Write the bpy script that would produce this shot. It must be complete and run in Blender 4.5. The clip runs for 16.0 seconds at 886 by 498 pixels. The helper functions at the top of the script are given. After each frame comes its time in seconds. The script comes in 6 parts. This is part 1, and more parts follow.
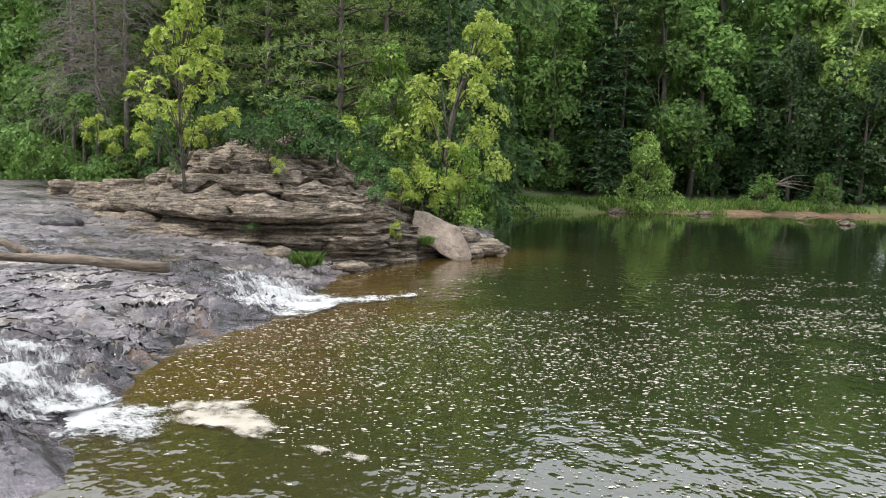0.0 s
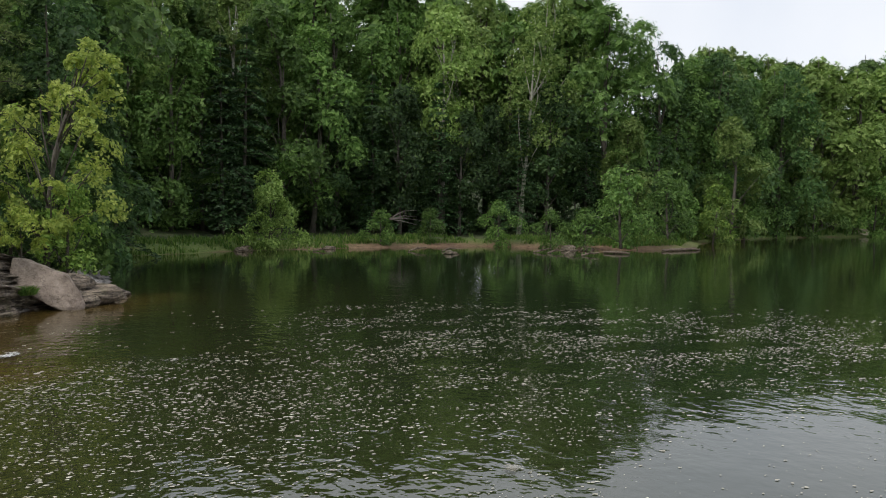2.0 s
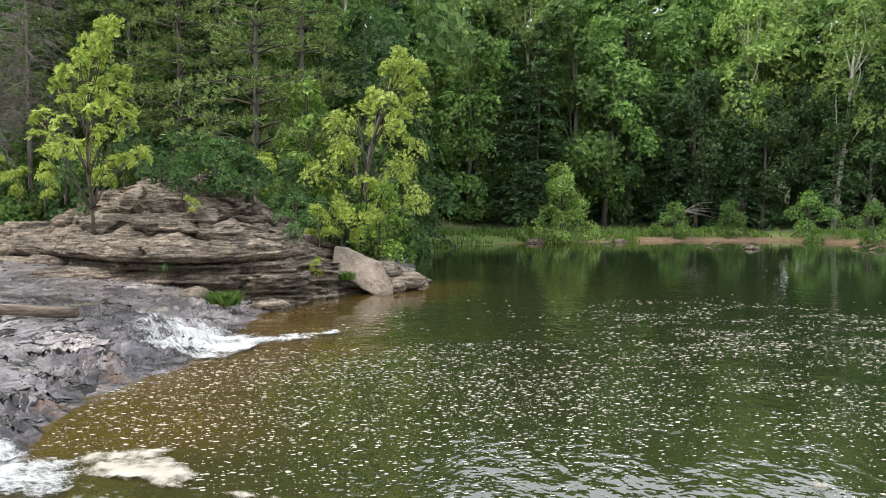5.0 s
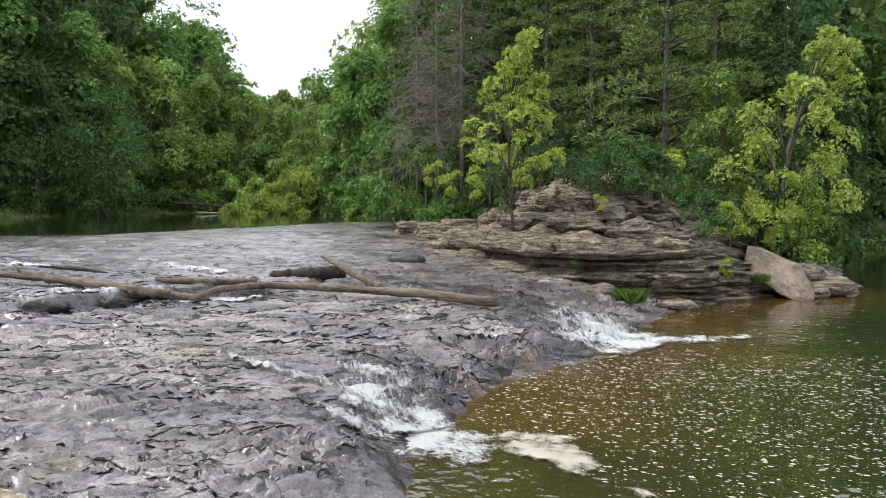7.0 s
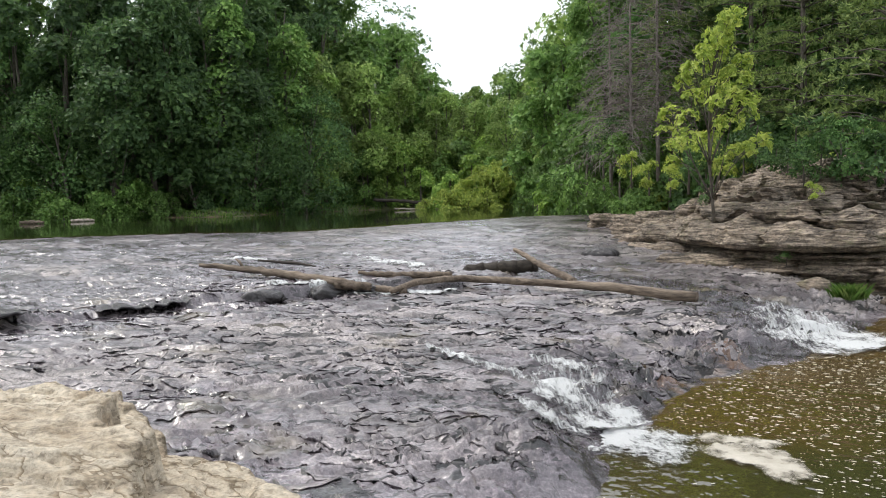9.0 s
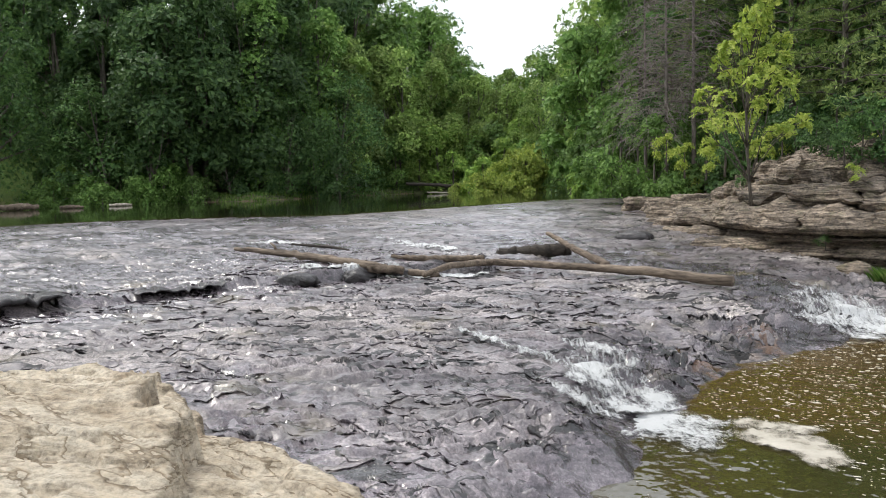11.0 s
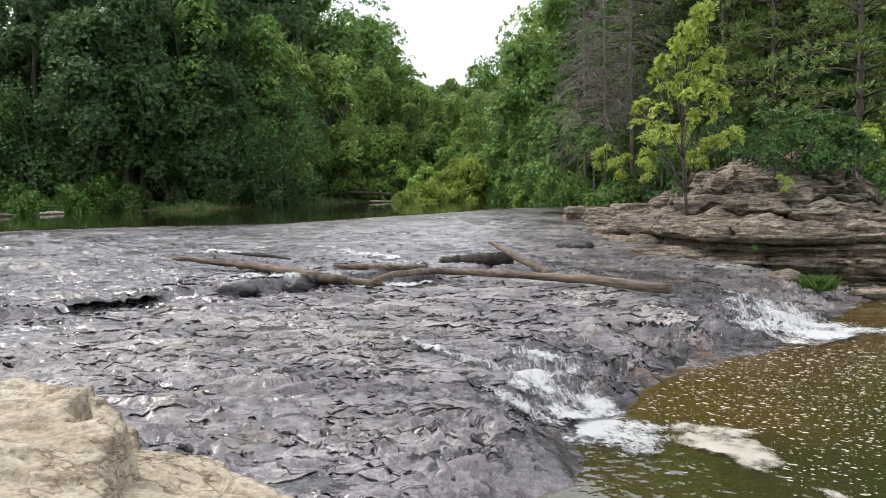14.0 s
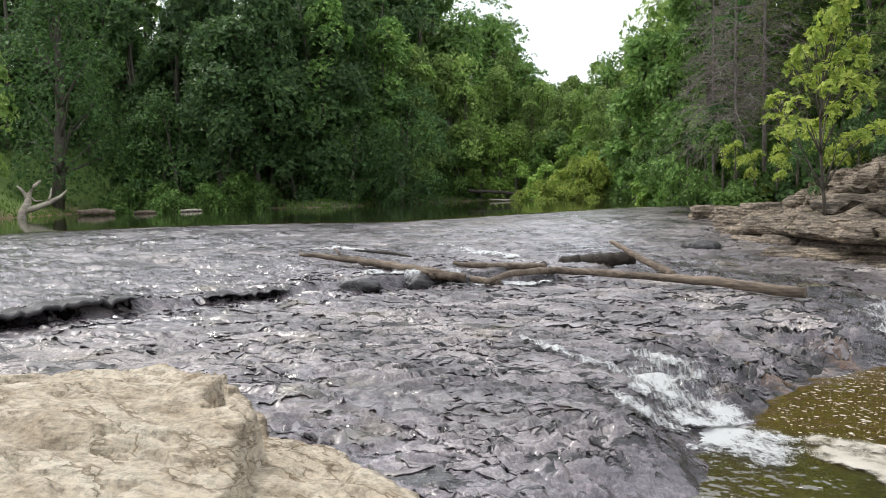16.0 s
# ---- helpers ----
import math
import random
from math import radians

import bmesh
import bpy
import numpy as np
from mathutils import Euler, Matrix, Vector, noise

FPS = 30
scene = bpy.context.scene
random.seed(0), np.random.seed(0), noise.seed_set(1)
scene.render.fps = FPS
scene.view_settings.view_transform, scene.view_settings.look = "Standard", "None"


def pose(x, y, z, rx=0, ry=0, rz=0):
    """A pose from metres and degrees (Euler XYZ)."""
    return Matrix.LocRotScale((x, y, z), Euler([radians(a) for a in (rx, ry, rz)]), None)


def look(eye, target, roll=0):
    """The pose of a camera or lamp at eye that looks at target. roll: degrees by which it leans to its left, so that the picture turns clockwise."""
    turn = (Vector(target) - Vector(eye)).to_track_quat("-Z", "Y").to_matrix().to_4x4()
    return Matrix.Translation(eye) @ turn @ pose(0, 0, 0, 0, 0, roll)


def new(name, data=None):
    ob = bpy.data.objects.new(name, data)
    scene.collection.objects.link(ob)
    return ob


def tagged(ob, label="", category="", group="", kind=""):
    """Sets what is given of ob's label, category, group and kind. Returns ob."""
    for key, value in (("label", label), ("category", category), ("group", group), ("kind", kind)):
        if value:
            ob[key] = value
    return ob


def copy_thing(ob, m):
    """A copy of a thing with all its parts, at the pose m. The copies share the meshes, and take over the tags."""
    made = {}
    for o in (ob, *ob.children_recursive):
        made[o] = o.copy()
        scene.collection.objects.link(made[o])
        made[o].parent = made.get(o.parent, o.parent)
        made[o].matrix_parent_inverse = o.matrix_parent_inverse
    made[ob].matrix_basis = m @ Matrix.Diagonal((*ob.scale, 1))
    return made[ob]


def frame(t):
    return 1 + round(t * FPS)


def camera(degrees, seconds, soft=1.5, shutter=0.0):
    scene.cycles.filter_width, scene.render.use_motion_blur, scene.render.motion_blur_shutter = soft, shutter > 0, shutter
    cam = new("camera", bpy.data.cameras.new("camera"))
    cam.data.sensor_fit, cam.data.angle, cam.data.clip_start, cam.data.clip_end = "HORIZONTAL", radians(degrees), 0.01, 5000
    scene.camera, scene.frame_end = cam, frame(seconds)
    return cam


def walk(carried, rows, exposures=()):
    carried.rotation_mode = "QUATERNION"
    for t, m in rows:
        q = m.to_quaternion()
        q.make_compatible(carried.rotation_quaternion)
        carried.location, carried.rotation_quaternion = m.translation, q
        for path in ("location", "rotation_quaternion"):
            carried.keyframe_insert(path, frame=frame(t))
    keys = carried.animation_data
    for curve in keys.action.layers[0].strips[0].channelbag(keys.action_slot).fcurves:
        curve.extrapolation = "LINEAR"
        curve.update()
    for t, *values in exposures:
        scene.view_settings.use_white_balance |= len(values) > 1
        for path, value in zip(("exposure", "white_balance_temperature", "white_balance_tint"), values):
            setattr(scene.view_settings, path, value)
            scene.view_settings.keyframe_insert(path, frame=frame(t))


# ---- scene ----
# ---- camera and walk ----
EYE = Vector((0.0, 0.0, 3.0))
cam = camera(58.5, 16.0, soft=1.0)
# seconds, bearing, tilt, lean
TURNS = [
    (0.0, 0.02, -5.89, 1.56), (0.5, 5.29, -5.22, 1.8), (1.0, 8.65, -4.62, 1.76), (1.5, 17.32, -3.19, 1.27),
    (2.0, 26.5, -2.65, 0.58), (2.5, 31.18, -2.52, 0.6), (3.0, 30.31, -2.62, 0.72), (3.5, 29.65, -2.82, 0.68),
    (4.0, 26.46, -3.0, 0.64), (4.5, 17.64, -3.19, 0.42), (5.0, 5.69, -3.35, 0.32), (5.2, 0.34, -3.42, 0.21),
    (6.2, -16.0, -3.5, 0.0), (7.3, -26.44, -3.58, -0.34), (7.5, -28.94, -3.66, -0.4), (8.0, -33.33, -3.68, -0.64),
    (8.5, -35.54, -3.67, -1.08), (9.0, -37.08, -3.76, -1.46), (9.2, -38.62, -3.82, -1.46), (10.2, -44.0, -4.5, -1.6),
    (11.3, -37.5, -5.06, -1.64), (11.5, -36.8, -5.13, -1.56), (12.0, -36.4, -5.12, -1.41), (12.5, -35.75, -4.89, -1.52),
    (13.0, -35.56, -4.5, -1.5), (13.5, -35.4, -4.43, -1.48), (14.0, -35.31, -4.35, -1.44), (14.5, -35.15, -4.36, -1.36),
    (15.0, -35.18, -4.36, -1.14), (15.5, -37.67, -4.27, -0.82), (16.0, -43.95, -4.23, -1.47)]


def heading(az, el):
    a, e = radians(az), radians(el)
    return Vector((math.sin(a) * math.cos(e), math.cos(a) * math.cos(e), math.sin(e)))


def polar(az, d):
    """Plan position at a bearing and distance from the standing point."""
    return math.sin(radians(az)) * d, math.cos(radians(az)) * d


EXPOSURES = [(0.0, 0.3), (0.5, 0.55), (1.0, 0.66), (1.5, 0.65), (1.7, 0.4), (2.0, -0.68), (2.4, -1.15), (3.0, -0.86), (3.5, -0.6), (4.0, -0.42), (4.5, -0.16), (4.8, 0.2), (5.2, 0.42), (7.3, 0.0), (16.0, 0.0)]
walk(cam, [(t, look(EYE, EYE + heading(a, e), r)) for t, a, e, r in TURNS], EXPOSURES)

# ---- world and sun ----
world = bpy.data.worlds.new("world")
scene.world = world
world.use_nodes = True
wt = world.node_tree
wt.nodes.clear()
w_out = wt.nodes.new("ShaderNodeOutputWorld")
w_bg = wt.nodes.new("ShaderNodeBackground")
w_sky = wt.nodes.new("ShaderNodeTexSky")
w_sky.sky_type, w_sky.sun_disc = "NISHITA", False
SUN_EL, SUN_AZ = 54.0, 262.0
w_sky.sun_elevation, w_sky.sun_rotation = radians(SUN_EL), radians(SUN_AZ)
w_hsv = wt.nodes.new("ShaderNodeHueSaturation")
w_hsv.inputs["Saturation"].default_value = 0.25
w_hsv.inputs["Value"].default_value = 0.10
w_noise = wt.nodes.new("ShaderNodeTexNoise")
w_noise.inputs["Scale"].default_value, w_noise.inputs["Detail"].default_value = 2.2, 6
w_ramp = wt.nodes.new("ShaderNodeValToRGB")
w_ramp.color_ramp.elements[0].position, w_ramp.color_ramp.elements[0].color = 0.35, (0.75, 0.80, 0.89, 1)
w_ramp.color_ramp.elements[1].position, w_ramp.color_ramp.elements[1].color = 0.65, (0.95, 0.965, 1.0, 1)
w_mix = wt.nodes.new("ShaderNodeMix")
w_mix.data_type = "RGBA"
w_mix.inputs[0].default_value = 0.78
w_tc = wt.nodes.new("ShaderNodeTexCoord")
wt.links.new(w_tc.outputs["Generated"], w_noise.inputs["Vector"])
wt.links.new(w_noise.outputs["Fac"], w_ramp.inputs["Fac"])
wt.links.new(w_sky.outputs["Color"], w_hsv.inputs["Color"])
wt.links.new(w_hsv.outputs["Color"], w_mix.inputs[6])
wt.links.new(w_ramp.outputs["Color"], w_mix.inputs[7])
wt.links.new(w_mix.outputs[2], w_bg.inputs["Color"])
w_bg.inputs["Strength"].default_value = 1.88
wt.links.new(w_bg.outputs["Background"], w_out.inputs["Surface"])
sun = bpy.data.lights.new("sun", "SUN")
sun.energy, sun.angle, sun.color = 2.3, radians(9), (1.0, 0.96, 0.88)
sun_ob = new("sun", sun)
sun_ob.matrix_world = look(heading(SUN_AZ, SUN_EL) * 50, (0, 0, 0))

# ---- noise and plan arithmetic ----


def _hash(ix, iy, seed):
    h = (ix.astype(np.int64) * 374761393 + iy.astype(np.int64) * 668265263 + seed * 1442695041) & 0xFFFFFFFF
    h = ((h ^ (h >> 13)) * 1274126177) & 0xFFFFFFFF
    return (h ^ (h >> 16)) & 0xFFFF


def perlin(x, y, seed=0):
    ix, iy = np.floor(x), np.floor(y)
    fx, fy = x - ix, y - iy
    sx, sy = fx * fx * fx * (fx * (fx * 6 - 15) + 10), fy * fy * fy * (fy * (fy * 6 - 15) + 10)

    def g(ox, oy):
        a = _hash(ix + ox, iy + oy, seed) * (2 * np.pi / 65536)
        return np.cos(a) * (fx - ox) + np.sin(a) * (fy - oy)
    a, b, c, d = g(0, 0), g(1, 0), g(0, 1), g(1, 1)
    return 1.4 * ((a + (b - a) * sx) * (1 - sy) + (c + (d - c) * sx) * sy)


def fbm(x, y, octaves=4, seed=0, gain=0.5):
    x, y = np.asarray(x, float), np.asarray(y, float)
    total, amp = 0.0, 1.0
    for k in range(octaves):
        total = total + amp * perlin(x * 2 ** k + 17.3 * k, y * 2 ** k - 9.1 * k, seed + k)
        amp *= gain
    return total


def smooth(a, b, v):
    t = np.clip((v - a) / (b - a), 0, 1)
    return t * t * (3 - 2 * t)


def line_distance(x, y, pts):
    best = np.full(np.shape(x), 1e9)
    for (ax, ay), (bx, by) in zip(pts[:-1], pts[1:]):
        dx, dy = bx - ax, by - ay
        t = np.clip(((x - ax) * dx + (y - ay) * dy) / (dx * dx + dy * dy), 0, 1)
        best = np.minimum(best, np.hypot(x - ax - t * dx, y - ay - t * dy))
    return best


def inside(x, y, pts):
    hit = np.zeros(np.shape(x), bool)
    for (ax, ay), (bx, by) in zip(pts, pts[1:] + pts[:1]):
        if ay != by:
            hit ^= ((ay > y) != (by > y)) & (x < (bx - ax) * (y - ay) / (by - ay) + ax)
    return hit


def signed(x, y, pts):
    """Distance to a closed outline, negative inside it."""
    d = line_distance(x, y, pts + pts[:1])
    return np.where(inside(x, y, pts), -d, d)


# ---- plan ----
POOL_Z, POND_Z = 0.0, 1.69
SLAB_EDGE = [(-1.5, 4.0), (-3.0, 5.4), (-3.6, 6.5), (-3.65, 7.2), (-4.0, 8.0), (-4.15, 8.8), (-4.0, 9.7), (-4.2, 11.3), (-4.1, 12.8), (-3.6, 13.8), (-3.2, 15.2), (-2.9, 17.5), (-2.8, 20.9)]
HILL_EDGE = [(-2.4, 22.6), (-0.9, 25.6), (1.0, 27.6), (1.9, 30), (2.6, 40)]
FAR_SHORE = [(3.4, 53.5), (8.6, 56), (13, 58.8), (18, 60.2), (27, 61.4), (34, 61.5), (39, 56), (43, 51.6), (51, 52.4), (58, 59), (74, 70.5), (88, 74.3), (103, 76.8), (130, 78.6), (200, 82)]
NEAR_SHORE = [(210, 20), (90, -6), (40, -8), (14, -3), (5, 1.0), (1.5, 3.2)]
POOL = SLAB_EDGE + HILL_EDGE + FAR_SHORE + NEAR_SHORE
LIP = [(-36, -12), (-35, 0), (-34.3, 10.4), (-33.9, 13.7), (-33.2, 16.5), (-29.5, 20), (-24.6, 22.8), (-24.4, 28), (-24.4, 35), (-24.8, 41), (-21.7, 43.5)]
POND_FAR = [(-22, 55), (-34, 74), (-40, 80), (-46, 77), (-52, 74), (-61, 70), (-64, 60), (-59, 46), (-70, 42), (-80, 40), (-82, 36), (-69, 23), (-66, 5), (-62, -14)]
POND = LIP + POND_FAR
OUT_EDGE = [(0.75, 27.6), (-0.8, 25.6), (-2.2, 23.0), (-3.4, 21.8), (-5.0, 21.7), (-6.9, 22.3), (-9.0, 24.2), (-11.5, 27.8), (-14.5, 33.0), (-18.0, 39.5), (-20.3, 44.0), (-20.6, 50)]
HILL = [(2.9, 36), (1.9, 30)] + OUT_EDGE + [(-22.6, 56), (-34, 76), (-44, 96), (-80, 200), (14, 200), (8, 90), (5, 60), (3.8, 53)]

# how high the woods stand against the sky, by bearing
SKYLINE = [(-180, 40), (-41.4, 40), (-40.4, 17), (-39.0, 11.5), (-37.2, 8.6), (-35.7, 7.2), (-33, 8.6), (-30, 10.2), (-28, 12.8), (-25, 23), (1, 24), (5, 17), (38, 16.5), (40.3, 15.0), (41.5, 13.6), (44, 12.8), (46.6, 11.6), (49.6, 10.0), (52, 10.4), (55, 10.9), (58, 11.5), (60, 12.1), (64, 12.8), (90, 16), (180, 40)]

# ---- materials ----


def material(name):
    m = bpy.data.materials.new(name)
    m.use_nodes = True
    nt = m.node_tree
    return m, nt, nt.nodes["Principled BSDF"], nt.nodes["Material Output"]


def node(nt, kind, **values):
    n = nt.nodes.new(kind)
    for k, v in values.items():
        n.inputs[k.replace("_", " ")].default_value = v
    return n


def ramp(nt, fac, stops):
    r = nt.nodes.new("ShaderNodeValToRGB")
    els = r.color_ramp.elements
    els[0].position, els[0].color = stops[0][0], (*stops[0][1], 1)
    els[1].position, els[1].color = stops[-1][0], (*stops[-1][1], 1)
    for p, c in stops[1:-1]:
        e = els.new(p)
        e.color = (*c, 1)
    nt.links.new(fac, r.inputs["Fac"])
    return r.outputs["Color"]


def mixed(nt, fac, a, b, blend="MIX"):
    m = nt.nodes.new("ShaderNodeMix")
    m.data_type, m.blend_type = "RGBA", blend
    for slot, v in ((0, fac), (6, a), (7, b)):
        if isinstance(v, bpy.types.NodeSocket):
            nt.links.new(v, m.inputs[slot])
        else:
            m.inputs[slot].default_value = v if slot == 0 else (*v, 1)
    return m.outputs[2]


def position(nt, scale=(1, 1, 1), rot=(0, 0, 0)):
    g = nt.nodes.new("ShaderNodeNewGeometry")
    m = nt.nodes.new("ShaderNodeMapping")
    m.inputs["Scale"].default_value, m.inputs["Rotation"].default_value = scale, rot
    nt.links.new(g.outputs["Position"], m.inputs["Vector"])
    return m.outputs["Vector"]


def noise_of(nt, vec, scale, detail=4.0, rough=0.55, distort=0.0):
    n = node(nt, "ShaderNodeTexNoise", Scale=scale, Detail=detail, Roughness=rough, Distortion=distort)
    nt.links.new(vec, n.inputs["Vector"])
    return n.outputs["Fac"]


def bump(nt, bsdf, height, strength=0.5, distance=0.05):
    b = node(nt, "ShaderNodeBump", Strength=strength, Distance=distance)
    nt.links.new(height, b.inputs["Height"])
    nt.links.new(b.outputs["Normal"], bsdf.inputs["Normal"])
    return b


def attribute(nt, name):
    a = nt.nodes.new("ShaderNodeAttribute")
    a.attribute_name = name
    return a.outputs["Fac"]


def island(nt):
    return nt.nodes.new("ShaderNodeNewGeometry").outputs["Random Per Island"]


def object_random(nt):
    return nt.nodes.new("ShaderNodeObjectInfo").outputs["Random"]


def math_node(nt, op, a, b=0.0, c=0.0, clamp=False):
    m = nt.nodes.new("ShaderNodeMath")
    m.operation, m.use_clamp = op, clamp
    for i, v in enumerate((a, b, c)):
        if isinstance(v, bpy.types.NodeSocket):
            nt.links.new(v, m.inputs[i])
        else:
            m.inputs[i].default_value = v
    return m.outputs[0]


def leaf_material(name, dark, mid, light, translucent=0.35, rough=0.55, spread=0.35, ragged=0.0):
    m, nt, b, out = material(name)
    col = ramp(nt, island(nt), [(0.0, dark), (0.5, mid), (1.0, light)])
    hs = nt.nodes.new("ShaderNodeHueSaturation")
    mr = node(nt, "ShaderNodeMapRange", To_Min=1 - spread, To_Max=1 + spread)
    nt.links.new(object_random(nt), mr.inputs["Value"])
    nt.links.new(mr.outputs["Result"], hs.inputs["Value"])
    nt.links.new(col, hs.inputs["Color"])
    nt.links.new(hs.outputs["Color"], b.inputs["Base Color"])
    b.inputs["Roughness"].default_value = rough
    b.inputs["Specular IOR Level"].default_value = 0.3
    t = nt.nodes.new("ShaderNodeBsdfTranslucent")
    nt.links.new(hs.outputs["Color"], t.inputs["Color"])
    s = nt.nodes.new("ShaderNodeMixShader")
    s.inputs["Fac"].default_value = translucent
    nt.links.new(b.outputs["BSDF"], s.inputs[1])
    nt.links.new(t.outputs["BSDF"], s.inputs[2])
    last = s
    if ragged:
        # each blade is a spray of leaflets with gaps between them
        vec = nt.nodes.new("ShaderNodeTexCoord").outputs["Object"]
        gap = math_node(nt, "LESS_THAN", noise_of(nt, vec, ragged, 1.0), 0.42)
        hole = nt.nodes.new("ShaderNodeBsdfTransparent")
        last = nt.nodes.new("ShaderNodeMixShader")
        nt.links.new(gap, last.inputs["Fac"])
        nt.links.new(s.outputs["Shader"], last.inputs[1])
        nt.links.new(hole.outputs["BSDF"], last.inputs[2])
    nt.links.new(last.outputs["Shader"], out.inputs["Surface"])
    return m


M_LEAF = leaf_material("leaf_green", (0.057, 0.118, 0.025), (0.120, 0.225, 0.049), (0.214, 0.342, 0.089), ragged=9.0)
M_LEAF_DARK = leaf_material("leaf_dark", (0.035, 0.082, 0.025), (0.073, 0.149, 0.043), (0.132, 0.230, 0.065), ragged=9.0)
M_LEAF_BRIGHT = leaf_material("leaf_bright", (0.21, 0.30, 0.055), (0.37, 0.48, 0.09), (0.58, 0.64, 0.16), 0.5, spread=0.1, ragged=14.0)
M_LEAF_FRESH = leaf_material("leaf_fresh_green", (0.19, 0.27, 0.055), (0.335, 0.425, 0.09), (0.52, 0.58, 0.15), 0.45, spread=0.1, ragged=14.0)
M_NEEDLE = leaf_material("needle", (0.075, 0.12, 0.038), (0.165, 0.235, 0.072), (0.31, 0.385, 0.125), 0.3, spread=0.2)
M_HEMLOCK = leaf_material("hemlock_needle", (0.028, 0.067, 0.025), (0.054, 0.116, 0.041), (0.097, 0.181, 0.058), 0.2, ragged=9.0)
M_SHRUB = leaf_material("shrub_leaf", (0.106, 0.191, 0.036), (0.186, 0.310, 0.059), (0.333, 0.455, 0.107), ragged=9.0)
# leaf green darkened to carry the shade of the wood in its colour
M_LEAF_SHADE = leaf_material("leaf_shaded_green", (0.024, 0.053, 0.017), (0.049, 0.100, 0.031), (0.098, 0.166, 0.049), ragged=9.0)
# pale species green, brightened further to stand for sunlit upper crowns
M_LEAF_LIGHT = leaf_material("leaf_light_green", (0.106, 0.176, 0.040), (0.198, 0.304, 0.070), (0.326, 0.431, 0.132), ragged=9.0)
M_GRASS = leaf_material("grass_blade", (0.055, 0.125, 0.02), (0.11, 0.21, 0.036), (0.23, 0.29, 0.085), 0.4, spread=0.15)


def bark_material(name, dark, light, scale=3.0):
    m, nt, b, _ = material(name)
    v = position(nt, (1, 1, 0.25))
    n1 = noise_of(nt, v, scale * 6, 6)
    c = ramp(nt, n1, [(0.3, dark), (0.72, light)])
    nt.links.new(c, b.inputs["Base Color"])
    b.inputs["Roughness"].default_value = 0.9
    bump(nt, b, n1, 0.6, 0.03)
    return m


M_BARK = bark_material("bark", (0.05, 0.042, 0.033), (0.16, 0.14, 0.115))
M_BARK_PALE = bark_material("pale_bark", (0.28, 0.25, 0.2), (0.62, 0.59, 0.52), 1.5)
M_BARK_DEAD = bark_material("dead_twig_bark", (0.10, 0.085, 0.075), (0.29, 0.25, 0.225))


def drift_material(name, dark, light, turn=0.0):
    """Weathered wood with grain along the log and dark checks."""
    m, nt, b, _ = material(name)
    g = nt.nodes.new("ShaderNodeTexCoord")
    mp = nt.nodes.new("ShaderNodeMapping")
    mp.inputs["Scale"].default_value, mp.inputs["Rotation"].default_value = (0.22, 1.6, 1.6), (0, 0, turn)
    nt.links.new(g.outputs["Object"], mp.inputs["Vector"])
    n1, n2 = noise_of(nt, mp.outputs["Vector"], 9, 7, 0.7), noise_of(nt, mp.outputs["Vector"], 2.0, 4)
    c = ramp(nt, n1, [(0.3, dark), (0.7, light)])
    c = mixed(nt, 0.8, c, ramp(nt, n2, [(0.35, (0.45, 0.42, 0.4)), (0.65, (1.1, 1.1, 1.1))]), "MULTIPLY")
    nt.links.new(c, b.inputs["Base Color"])
    b.inputs["Roughness"].default_value = 0.85
    bump(nt, b, n1, 0.9, 0.03)
    return m


M_DRIFT = drift_material("driftwood", (0.04, 0.028, 0.02), (0.33, 0.26, 0.195), -0.25)
M_DRIFT_DARK = drift_material("wet_driftwood", (0.02, 0.016, 0.013), (0.08, 0.065, 0.05))
M_DRIFT_PALE = drift_material("bleached_driftwood", (0.30, 0.26, 0.2), (0.62, 0.57, 0.48))


def bedding(nt, vec, scale, count, detail=5.0, distort=0.5):
    """Saw-toothed contours of a noise: thin rock beds that break off one above another."""
    return math_node(nt, "FRACT", math_node(nt, "MULTIPLY", noise_of(nt, vec, scale, detail, 0.6, distort), count))


